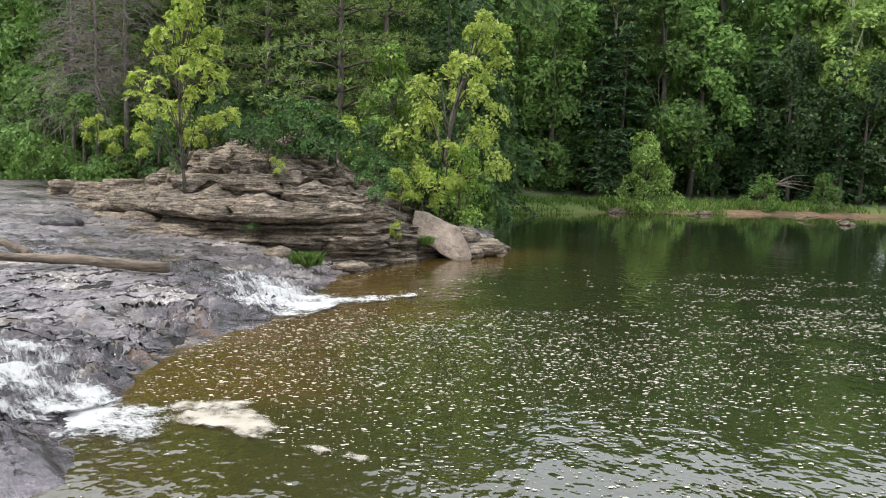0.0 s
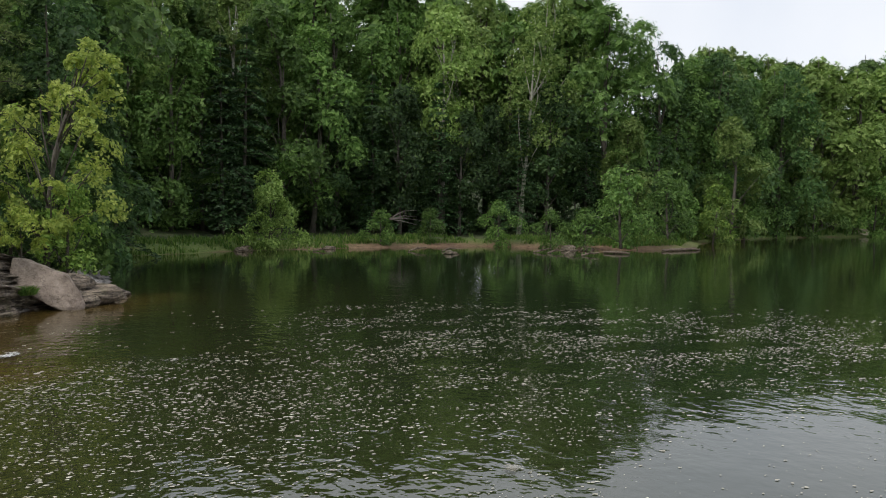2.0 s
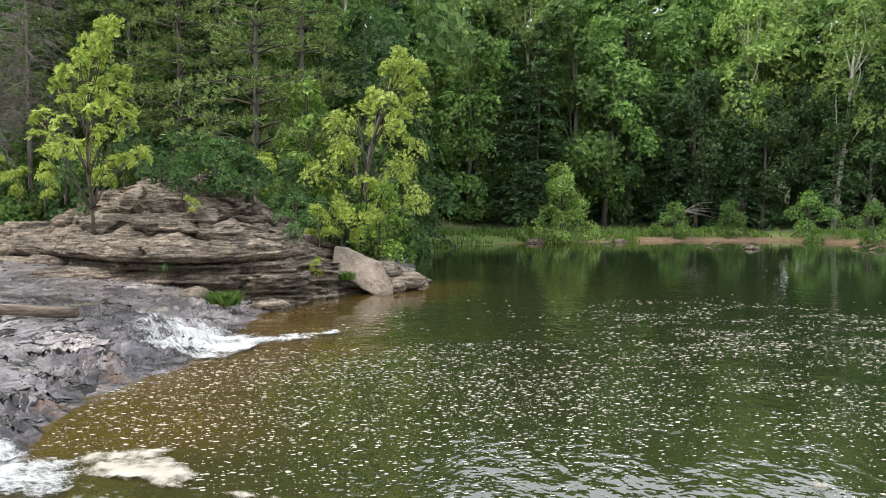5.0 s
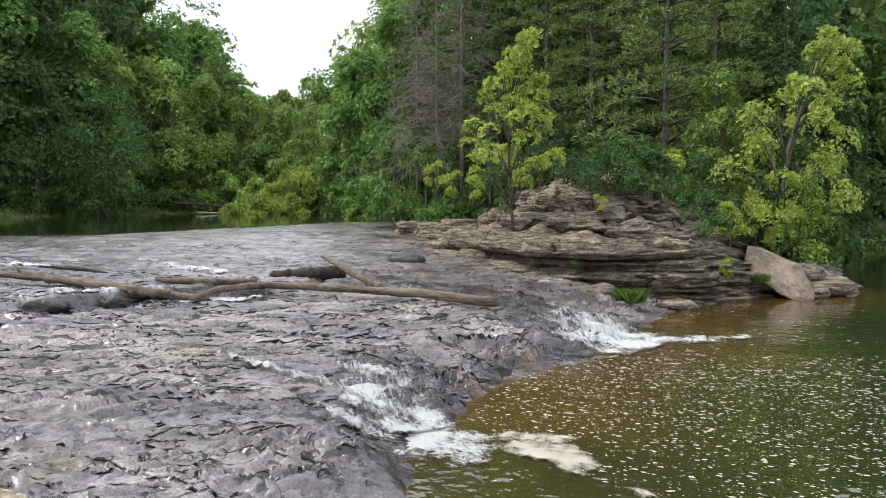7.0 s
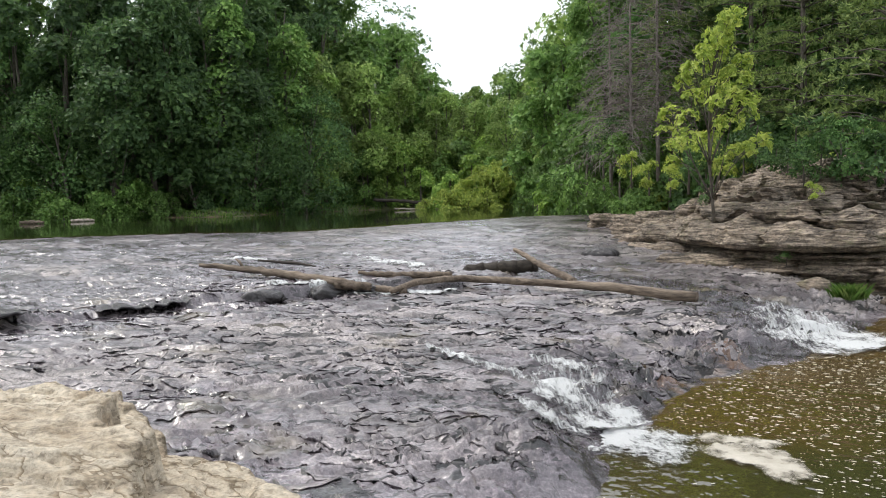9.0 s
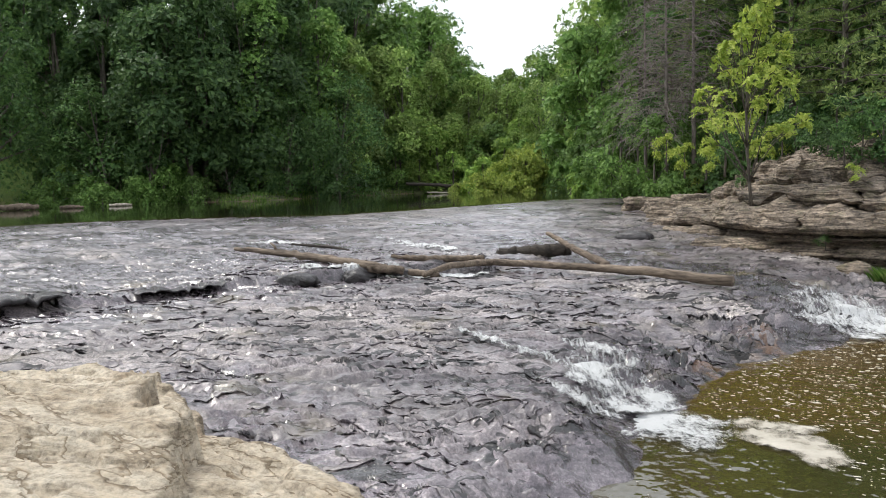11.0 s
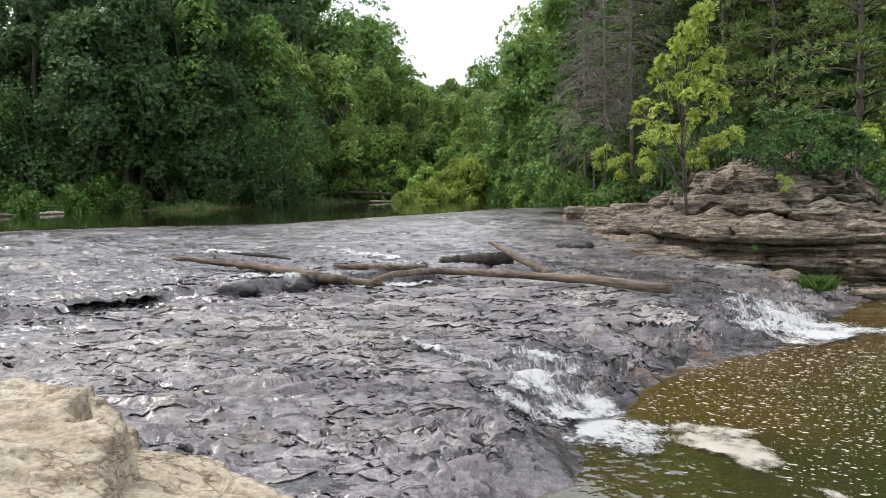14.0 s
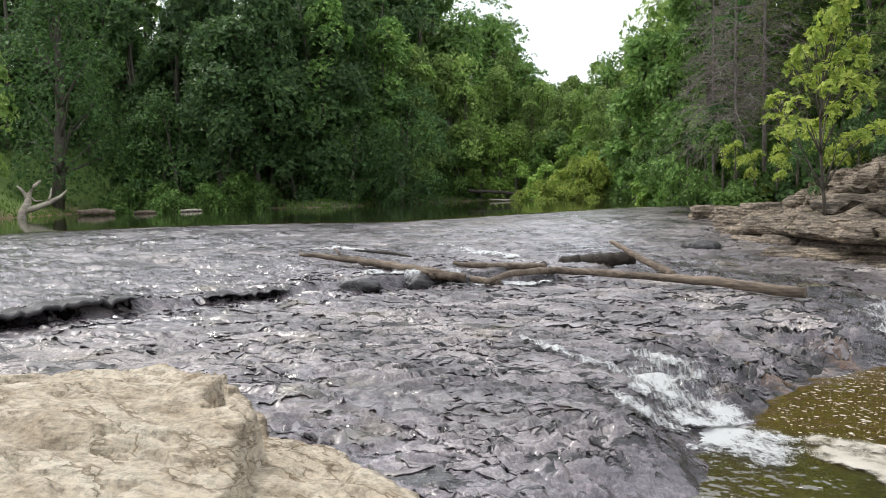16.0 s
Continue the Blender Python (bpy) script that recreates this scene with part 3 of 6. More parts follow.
# ---- water ----
wx, wy = spaced(-10, 40, 0.5, -60, 230, 1.08), spaced(0, 64, 0.5, -12, 90, 1.08)
X, Y = np.meshgrid(wx, wy)
ds = line_distance(X, Y, SLAB_EDGE + HILL_EDGE[:3])
df = line_distance(X, Y, FAR_SHORE)
shallow = np.clip(smooth(4.5, 0.0, ds + 1.2 * fbm(X / 3, Y / 3, 3, 2)) * (0.3 + 0.7 * smooth(8.0, 11.0, Y)) + 0.5 * smooth(9, 0, df) + 0.16 * smooth(16, 3, ds), 0, 1)
near = np.hypot(X, Y)
ripple = (0.22 + 0.75 * smooth(45, 12, near)) * (1 - 0.6 * smooth(24, 40, np.degrees(np.arctan2(X, Y))) * smooth(30, 20, near)) + 0.8 * smooth(6, 0, np.hypot(X + 1, Y - 18)) + 1.2 * smooth(4.5, 0.5, np.hypot(X + 2.6, Y - 7.6))
cells = grid_faces(len(wx), len(wy))
keep = signed(X, Y, POOL).ravel()[cells].min(1) < 0.6
pool = mesh_object("water_pool", np.stack([X, Y, np.full_like(X, POOL_Z)], -1).reshape(-1, 3), cells[keep], M_POOL, attrs={"shallow": shallow, "ripple": ripple})
tagged(pool, "green-brown river pool with small ripples", "water", kind="structure")
wx, wy = np.arange(-100, -18, 1.0), np.arange(-16, 100, 1.0)
X, Y = np.meshgrid(wx, wy)
cells = grid_faces(len(wx), len(wy))
keep = signed(X, Y, POND).ravel()[cells].min(1) < 1.2
dip = 0.5 * np.clip(signed(X, Y, POND), 0, None)
pond = mesh_object("water_upper", np.stack([X, Y, POND_Z - dip], -1).reshape(-1, 3), cells[keep], M_POND,
                   attrs={"shallow": smooth(5, 0, line_distance(X, Y, LIP)), "ripple": np.full_like(X, 0.10)})
tagged(pond, "still dark upper river behind the rock lip", "water", kind="structure")

# ---- rock slab ----
STEP = [(-15.5, 1.5), (-14.4, 4.1), (-14.1, 6.5), (-13.4, 9.2), (-12.7, 11.2), (-11.6, 13.2), (-10.6, 15.0)]
STEP_H = 0.30


def step_side(x, y):
    """1 upstream of the step, 0 below it, fading out towards its ends."""
    xs = np.interp(y, [p[1] for p in STEP], [p[0] for p in STEP])
    wob = 0.14 * fbm(y / 2.2, y * 0 + 3, 2, 71)
    return smooth(0.05, -0.05, x - xs - wob)


def step_share(y):
    return np.interp(y, [-2, 1, 6.2, 7.0, 10.3, 11.2, 13.6, 15.5, 18], [0, 1.0, 1.0, 0.45, 0.40, 0.95, 1.0, 0.6, 0])


def slab_height(x, y):
    sd = signed(x, y, POOL)
    wob = 0.35 * fbm(x / 1.7, y / 1.7, 3, 21)
    d = sd + wob * smooth(0, 1.5, np.abs(sd)) + 0.20 * fbm(x / 0.7, y / 0.7, 4, 23) * smooth(3.5, 1.0, np.abs(sd))
    dl = line_distance(x, y, LIP)
    behind = inside(x, y, POND)
    t = np.clip(d, 0, None) / (np.clip(d, 0, None) + dl + 1e-6)
    share = step_share(y)
    z = 0.72 * (1 - np.exp(-np.clip(d, 0, None) / 1.7)) + (1.0 - STEP_H * share) * t + STEP_H * share * step_side(x, y)
    z = np.where(behind, 1.72 - 0.16 * dl, z)
    z = np.where(d < 0, 0.55 * d, z)
    z = np.maximum(z, -1.0)
    mass, body = smooth(0.0, 2.5, d), smooth(0.0, 0.5, d)
    z = z + mass * (0.10 * fbm(x / 4.5, y / 4.5, 3, 31)) * np.where(behind, 0.3, 1) * smooth(0, 4, dl)
    # bedding: thin steps along gently warped contours
    u, v = 0.75 * x + 0.66 * y, -0.66 * x + 0.75 * y
    calm = np.where(behind, 0.15, 1.0) * (0.2 + 0.8 * smooth(0, 5, dl))
    z0 = z
    for h, amp, su, sv, sd_ in ((0.10, 0.21, 5.0, 1.6, 41), (0.05, 0.12, 2.4, 0.6, 45), (0.032, 0.07, 1.1, 0.34, 48)):
        q = z0 + amp * fbm(u / su, v / sv, 4, sd_)
        k = q / h
        fr = k - np.floor(k)
        stair = (np.floor(k) + 0.22 * fr + 0.78 * smooth(0.93, 1.0, fr)) * h
        groove = smooth(0.22, 0.0, fr) * smooth(-0.25, 0.2, fbm(u / su * 1.7, v / sv, 3, sd_ + 7))
        z = z + (stair - q + 0.15 * h - 0.6 * h * groove) * (0.9 * body + 0.1) * calm
    crack = np.abs(fbm(u / 3.2, v / 0.8, 4, 55))
    z = z - 0.10 * smooth(0.035, 0.0, crack) * body * calm
    z = z + 0.03 * fbm(u / 1.6, v / 0.7, 3, 57) * body * calm
    z = z + 0.02 * fbm(x / 0.4, y / 0.4, 3, 51) * (0.3 + 0.7 * body)
    # broken ledges where the slab drops to the pool
    rim = body * smooth(2.6, 1.0, d) * smooth(8.6, 10.0, y) + 0.7 * body * smooth(1.6, 0.6, d) * smooth(8.2, 7.4, y)
    ru = fbm(u / 1.1, v / 0.32, 4, 58)
    z = z + 0.16 * rim * (np.round(ru * 3.5) / 3.5) - 0.10 * rim * smooth(0.07, 0.0, np.abs(fbm(x / 0.8, y / 0.8, 3, 59)))
    # a rounded lump beside the cascade
    z = z + 0.30 * np.exp(-((x + 4.35) / 0.75) ** 2 - ((y - 7.1) / 0.8) ** 2)
    return z, sd, dl


sx = spaced(-9.0, -2.8, 0.036, -50, 2.5, 1.014)
sy = spaced(4.5, 11.0, 0.042, 0.0, 48, 1.014)
X, Y = np.meshgrid(sx, sy)
Z, sd, dl = slab_height(X, Y)
wetness = 0.65 + 0.35 * fbm(X / 6, Y / 6, 3, 61) - 0.9 * smooth(9, 17, Y + 0.35 * X - 4 + 3 * fbm(X / 5, Y / 5, 2, 66)) * smooth(-9, -4, X) * smooth(20, 23, Y)
dry_run = line_distance(X, Y, [(-8.5, 15.4), (-6.8, 15.0), (-5.5, 14.5), (-4.7, 13.4), (-4.5, 12.2)])
wetness = wetness - 2.2 * smooth(1.0, 0.25, dry_run) * smooth(-0.15, 0.2, fbm(X / 1.0, Y / 0.6, 3, 68))
wetness = wetness + 0.5 * smooth(0.8, 0.1, np.abs(sd)) - 0.35 * smooth(4.5, 1.5, np.hypot(X + 10.5, (Y - 3.6) * 1.5))
warp = 0.45 * fbm(X / 0.9, Y / 0.9, 4, 69)
film_shade = 0.95 * smooth(1.0, 0.3, line_distance(X, Y, [(-14, 19.5), (-11, 18.0), (-9, 17.4), (-7.4, 17.5), (-5.7, 17.2), (-4.5, 16.6), (-3.6, 15.6)]) * 0.7 + warp)
film_shade = np.maximum(film_shade, 0.9 * smooth(0.75, 0.2, line_distance(X, Y, [(-6.6, 12.2), (-5.9, 11.6), (-5.2, 11.0), (-4.6, 10.2)]) + warp))
film_shade = np.maximum(film_shade, 1.0 * smooth(0.9, 0.3, line_distance(X, Y, [(-3.7, 15.0), (-4.3, 13.6), (-4.5, 12.4), (-4.5, 11.4), (-4.3, 10.3)]) + warp))
film_shade = np.maximum(film_shade, 0.5 * smooth(1.5, 0.5, line_distance(X, Y, [(-6.4, 9.8), (-5.2, 9.1), (-4.4, 8.4)]) + warp))
film_shade = np.maximum(film_shade, 0.8 * smooth(0.7, 0.3, np.hypot(X + 4.1, (Y - 7.4) * 0.8) + warp))
# a darker band along the step
film_shade = np.maximum(film_shade, 0.6 * smooth(1.0, 0.3, line_distance(X, Y, STEP) + warp))
film_shade = np.maximum(film_shade, 0.8 * smooth(-11.5, -14.0, X) * smooth(20, 13, Y) * smooth(-0.55, 0.1, fbm(X / 2.5, Y / 1.2, 3, 73)))
film_shade = np.maximum(film_shade, 0.4 * smooth(0.1, 0.45, fbm(X / 3.5, Y / 1.6, 4, 70)))
wetness = wetness + 0.6 * film_shade
wetness = wetness - 0.9 * smooth(0.9, 0.2, np.hypot((X + 7.9) * 0.6, Y - 4.2) + warp)
rust = 0.5 * smooth(0.55, 0.2, np.hypot(X + 4.3, (Y - 13.4) * 0.6) + warp) + 0.5 * smooth(0.6, 0.2, np.hypot(X + 4.3, (Y - 11.6)) + warp)
slab = mesh_object("rock_slab", np.stack([X, Y, Z], -1).reshape(-1, 3), grid_faces(len(sx), len(sy)), M_SLAB, attrs={"wet": wetness, "film_shade": film_shade, "rust": rust})
tagged(slab, "broad wet grey bedrock slab with thin ledges", "rock", kind="structure")

# ---- layered outcrop ----


def resample(pts, step):
    p = np.asarray(pts, float)
    s = np.concatenate([[0], np.cumsum(np.hypot(*np.diff(p, axis=0).T))])
    u = np.arange(0, s[-1], step)
    return np.stack([np.interp(u, s, p[:, 0]), np.interp(u, s, p[:, 1])], -1)


def outcrop_face(pts, seed):
    """A stretch of the bedded rock face: foot, undercut beds and the stepped slope above."""
    p = resample(pts, 0.11)
    t = np.gradient(p, axis=0)
    kern = np.ones(61) / 61
    t = np.stack([np.convolve(np.pad(t[:, i], 30, "edge"), kern, "valid") for i in range(2)], -1)
    t /= np.linalg.norm(t, axis=1, keepdims=True)
    nrm = np.stack([t[:, 1], -t[:, 0]], -1) * -1
    if nrm[len(nrm) // 2, 1] < 0:
        nrm = -nrm
    nrm = 0.5 * nrm + 0.5 * np.array([-0.12, 1.0])
    s = np.arange(len(p)) * 0.11
    # foot, thin recessed beds, the thick overhanging bed, then the ledged slope
    prof = np.array([(-0.35, -0.6), (-0.1, 0.12), (0.15, 0.32), (0.25, 0.7), (0.36, 1.20), (0.62, 1.30), (0.14, 1.36), (0.05, 1.50), (0.35, 1.80), (1.4, 2.25), (2.6, 2.75), (3.8, 3.3), (5.0, 3.65), (6.2, 3.8)])
    ln = np.concatenate([[0], np.cumsum(np.hypot(*np.diff(prof, axis=0).T))])
    v = np.linspace(0, ln[-1], 230)
    inset, zz = np.interp(v, ln, prof[:, 0]), np.interp(v, ln, prof[:, 1])
    lift = np.interp(s, [0, 2.5, 5, 8.5, 13, 18, 24, 36, 44], [0.1, 0.62, 0.92, 1.02, 1.0, 0.90, 0.72, 0.5, 0.35])
    lift_low = np.interp(s, [0, 1.5, 4, 17, 21, 30, 44], [0.3, 0.75, 1.0, 1.0, 0.8, 0.62, 0.55])
    S, V = np.meshgrid(s, v)
    I, Z = np.broadcast_to(inset[:, None], S.shape), np.broadcast_to(zz[:, None], S.shape)
    low, slope = smooth(1.36, 1.24, Z), smooth(1.5, 2.0, Z)
    # thick beds with rounded noses, broken by a few joints
    edges = np.array([-2.0, 0.2, 0.55, 0.95, 1.33, 1.98, 2.48, 2.8, 3.25, 4.2])
    zw = Z + slope * (0.16 * np.sin(S / 3.1 + 0.6) + 0.22 * fbm(S / 5.0, Z * 0.3, 2, seed)) + 0.05 * low * np.sin(S / 2.3)
    k = np.clip(np.searchsorted(edges, zw) - 1, 0, len(edges) - 2)
    f = (zw - edges[k]) / (edges[k + 1] - edges[k])
    blen = np.array([2.1, 2.9, 2.2, 3.4, 4.2, 3.4, 2.4, 3.1, 2.6])[k]
    along = (S + 0.5 * fbm(S / 1.3, Z / 0.5, 3, seed + 8) + 0.6 * Z * np.sign(0.5 - (k % 2))) / blen + k * 0.37
    block = np.floor(along)
    joint = np.minimum(along - block, 1 - along + block) * blen
    jut = 0.30 * (_hash(block, k, seed) / 65536.0 - 0.5) + 0.30 * fbm(S / 2.6, k * 5.7, 3, seed + 2)
    jut = jut - 0.30 * smooth(0.16, 0.0, joint) * (_hash(block, k, seed + 9) > 30000)
    nose = np.abs(2 * f - 1) ** 3
    crev = np.clip(0.45 + 0.9 * fbm(S / 2.6, k * 3.3, 3, seed + 6), 0, 1)
    jut = jut - (0.10 + 0.50 * crev * (f < 0.5)) * nose * (0.35 + 0.65 * slope)
    # thin laminae: each a long lens with its own reach
    zl = zw / 0.10 + 0.5 * fbm(S / 3.0, zw / 0.5, 2, seed + 3)
    lam = np.floor(zl)
    fl = zl - lam
    lens = fbm(S / 1.9 + 13.7 * (lam % 17), lam * 3.1, 3, seed + 5, 0.55)
    cut = np.floor((S + 0.25 * fbm(S / 0.5, zw * 3, 2, seed + 11)) / (0.5 + 1.8 * _hash(lam, lam * 0, seed + 4) / 65536.0))
    jut = jut + (0.08 + 0.20 * low) * (_hash(lam, cut, seed + 19) / 65536.0 - 0.5)
    jut = jut + (0.06 + 0.16 * low) * lens - (0.03 + 0.09 * low) * np.abs(2 * fl - 1) ** 4
    jut = jut + 0.45 * low * smooth(2.0, 5.0, S) * np.clip(fbm(S / 3.6, zw / 0.8, 2, seed + 15), -0.6, 0.5)
    # the overhang closes towards both ends of the face
    over = smooth(3.0, 7.0, S) * smooth(24.0, 15.0, S)
    I = I + (1 - over) * np.interp(Z, [-0.6, 0.12, 0.7, 1.30, 1.36, 1.5, 1.9], [0, 0, -0.1, -0.15, 0.6, 0.75, 0.6])
    jut = jut + 0.05 * fbm(S / 0.3, V / 0.25, 4, seed + 5, 0.65) + 0.12 * fbm(S / 0.9, V / 0.5, 3, seed + 16)
    rub = 0.26 * fbm(S / 1.9, V / 1.1, 4, seed + 12, 0.5) + 0.20 * (_hash(block, k, seed + 13) / 65536.0 - 0.5)
    lip = 0.16 * (smooth(0.0, 0.25, f) - f)
    up = np.clip(Z + slope * (rub + lip) - 1.5, 0, None)
    tread = up / 0.21 + 0.5 * fbm(S / 2.2, V / 2.0, 2, seed + 18)
    fr = tread - np.floor(tread)
    up = up + slope * 0.21 * 0.4 * (smooth(0.55, 1.0, fr) - fr) * smooth(0.0, 0.3, up)
    Z2 = np.minimum(Z, 1.5) * np.where(Z > 0, lift_low[None], 1) + up * lift[None] + 0.025 * fbm(S / 0.4, V / 0.4, 3, seed + 6)
    xy = p[None] + nrm[None] * (I - jut)[..., None]
    return np.concatenate([xy, Z2[..., None]], -1).reshape(-1, 3), grid_faces(len(s), len(v)), k.ravel()


outcrop = empty("rock_outcrop", "layered grey sandstone outcrop with shadowed undercut beds", "rock")
ov, of, ok_ = outcrop_face(OUT_EDGE, 4)
bed = ok_[of].min(1)
for b_ in np.unique(bed):
    cells = of[bed == b_]
    used, flat = np.unique(cells, return_inverse=True)
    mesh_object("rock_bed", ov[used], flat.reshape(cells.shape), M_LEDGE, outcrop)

# ---- boulder at the outcrop's foot ----


def rock_mesh(size, seed, rough=0.25, cuts=26, flat=()):
    """A rock: a sphere cut by flat planes, with noise."""
    u, v = np.meshgrid(np.linspace(0, 2 * np.pi, cuts * 2), np.linspace(0.001, np.pi - 0.001, cuts))
    d = np.stack([np.sin(v) * np.cos(u), np.sin(v) * np.sin(u), np.cos(v)], -1)
    r = np.ones(u.shape)
    rng = np.random.default_rng(seed)
    planes = [np.array(f[:3]) / np.linalg.norm(f[:3]) for f in flat] or []
    limits = [f[3] for f in flat]
    for _ in range(7):
        n = rng.normal(size=3)
        planes.append(n / np.linalg.norm(n))
        limits.append(rng.uniform(0.62, 0.9))
    for n, lim in zip(planes, limits):
        c = d @ n
        r = np.where(c > 0.05, np.minimum(r, lim / np.maximum(c, 0.05)), r)
    nz = fbm(d[..., 0] * 1.7 + seed + d[..., 2] * 1.3, d[..., 1] * 1.7 - d[..., 2], 4, seed)
    r = r * (1 + rough * 0.35 * nz)
    p = d * r[..., None] * np.array(size)
    return p.reshape(-1, 3), grid_faces(cuts * 2, cuts)


def rock(name, at, size, seed, mat, label, category="rock", turn=0, parent=None, **kw):
    v, f = rock_mesh(size, seed, **kw)
    ob = mesh_object(name, v, f, mat, parent)
    ob.location, ob.rotation_euler = at, (0, 0, radians(turn))
    return tagged(ob, label, category) if not parent else ob


# ---- dry tan rock under the standing point ----
def tan_height(x, y):
    az = np.degrees(np.arctan2(x, y)) + 3.0 * fbm(x / 1.1, y / 1.1, 3, 85) * smooth(1, 4, np.hypot(x, y))
    r = np.hypot(x, y)
    wob = 0.3 * fbm(x / 0.9, y / 0.9, 4, 81)
    upper = np.interp(az, [-180, -120, -75, -61, -58.5, -40, 20, 90, 180], [9, 9, 8.8, 7.0, 2.4, 2.2, 2.0, 2.4, 9]) + wob
    lower = np.interp(az, [-180, -120, -66, -58, -52, -46.5, -44, -30, 0, 60, 120, 180], [9, 9, 8.2, 6.8, 6.4, 5.7, 4.3, 3.4, 3.0, 3.0, 4, 9]) + wob

    def shelf(top, reach, w):
        return top - 2.6 * smooth(-w, w * 1.6, r - reach)
    z1 = shelf(1.44, upper, 0.22) + 0.08 * fbm(x / 1.6, y / 1.6, 3, 82)
    z2 = shelf(1.13, lower, 0.4) + 0.10 * fbm(x / 1.3, y / 1.3, 4, 86)
    back = np.interp(az, [-180, -120, -75, -66, -60, -57, -50, -46, 120, 180], [9, 10, 10.4, 9.9, 9.0, 7.4, 5, 0, 0, 9]) + wob
    z3 = shelf(1.10, back, 0.3) + 0.07 * fbm(x / 1.7, y / 0.8, 3, 89)
    z = np.maximum(np.maximum(z1, z2), z3)
    q = z + 0.10 * fbm(x / 1.9, y / 1.2, 3, 84)
    k = q / 0.13
    fr = k - np.floor(k)
    st = (np.floor(k) + 0.3 * fr + 0.7 * smooth(0.86, 1.0, fr)) * 0.13
    u, v = 0.75 * x + 0.66 * y, -0.66 * x + 0.75 * y
    crack = np.abs(fbm(u / 2.0, v / 0.7, 4, 87))
    return z + 0.85 * (st - q) + 0.03 * fbm(u / 0.9, v / 0.3, 3, 88) - 0.09 * smooth(0.06, 0, crack) + 0.016 * fbm(x / 0.2, y / 0.2, 3, 83)


tx, ty = np.arange(-11, 4.5, 0.052), np.arange(-6, 7.0, 0.052)
X, Y = np.meshgrid(tx, ty)
Z = tan_height(X, Y)
cells = grid_faces(len(tx), len(ty))
keep = Z.ravel()[cells].max(1) > -0.7
tan = mesh_object("rock_ledge", np.stack([X, Y, Z], -1).reshape(-1, 3), cells[keep], M_TAN)
tagged(tan, "dry pale tan rock ledge beside the wet slab", "rock", kind="structure")
# ---- trees ----


def limb_path(a, b, rng, n=6, bend=0.12):
    a, b = np.asarray(a, float), np.asarray(b, float)
    t = np.linspace(0, 1, n)[:, None]
    ln = np.linalg.norm(b - a)
    side = rng.normal(size=3) * bend * ln
    up = np.array([0, 0, 0.10 * ln])
    return a + (b - a) * t + np.sin(t * np.pi) * (side * 0.5 + up)


def broadleaf(H, R, base, rng, clumps=70, per=60, leaf=0.3, lean=0.0, top_heavy=0.5, trunk_r=None, lobe=(0.36, 0.56), per_lobe=6):
    """Trunk with limbs, and a crown of lobes, each a heap of leafy sprays. base: the crown's lowest part as a share of the height."""
    wood, cl, nr = Soup(), [], []
    tr = trunk_r or 0.013 * H + 0.03
    top = np.array([lean * H + rng.normal() * 0.03 * H, rng.normal() * 0.03 * H, H * 0.93])
    axis = limb_path((0, 0, -0.4), top, rng, 9, 0.05)
    wood.add(tube(axis, np.linspace(tr, tr * 0.12, 9), 8, 0.06, int(rng.integers(1e6))))
    lobes = max(4, clumps // per_lobe)
    turn = rng.uniform(0, 6.28)
    for c in range(lobes):
        s = min(0.98, (c + rng.uniform(0.0, 1.0)) / lobes)
        h = base + (0.94 - base) * s
        prof = math.sin(math.pi * min(max(s ** (0.5 + top_heavy * 0.5), 0.10), 0.93)) ** 0.6
        a = turn + c * 2.4 + rng.normal() * 0.4
        rl = R * rng.uniform(*lobe) * (0.65 + 0.35 * prof)
        rr = max(0.0, R * prof * rng.uniform(0.55, 1.05) - 0.55 * rl)
        i = min(int(h * 8 / 0.93), 8)
        centre = np.array([axis[i][0] + math.cos(a) * rr, axis[i][1] + math.sin(a) * rr, h * H])
        limb = limb_path(axis[max(1, i - 2)], centre, rng, 5)
        wood.add(tube(limb, np.linspace(tr * 0.30, 0.015, 5), 5))
        for k in range(per_lobe):
            d = rng.normal(size=3)
            d /= np.linalg.norm(d)
            d[2] = abs(d[2]) * 1.2 - 0.42
            at = centre + d * rl * np.array([1, 1, 0.85]) * rng.uniform(0.6, 0.95)
            up = d * 0.85 + np.array([math.cos(a) * 0.15, math.sin(a) * 0.15, 0.38])
            up /= np.linalg.norm(up)
            e1 = np.cross(up, [0.3, 0.9, 0.1])
            e1 /= np.linalg.norm(e1)
            e2 = np.cross(up, e1)
            q, th = np.sqrt(rng.uniform(0, 1, per)) * rl * rng.uniform(0.45, 0.75), rng.uniform(0, 6.28, per)
            w1, w2 = q * np.cos(th), q * np.sin(th)
            p = at + w1[:, None] * e1 + w2[:, None] * e2 - up * (0.55 * q * q / rl)[:, None] + rng.normal(size=(per, 3)) * np.array([0.09, 0.09, 0.12]) * rl
            cl.append(p)
            nr.append(up + (w1[:, None] * e1 + w2[:, None] * e2) * 0.5 / rl)
    lv = leaves(np.vstack(cl), np.vstack(nr), leaf, rng, 0.62, 0.42)
    return wood, lv


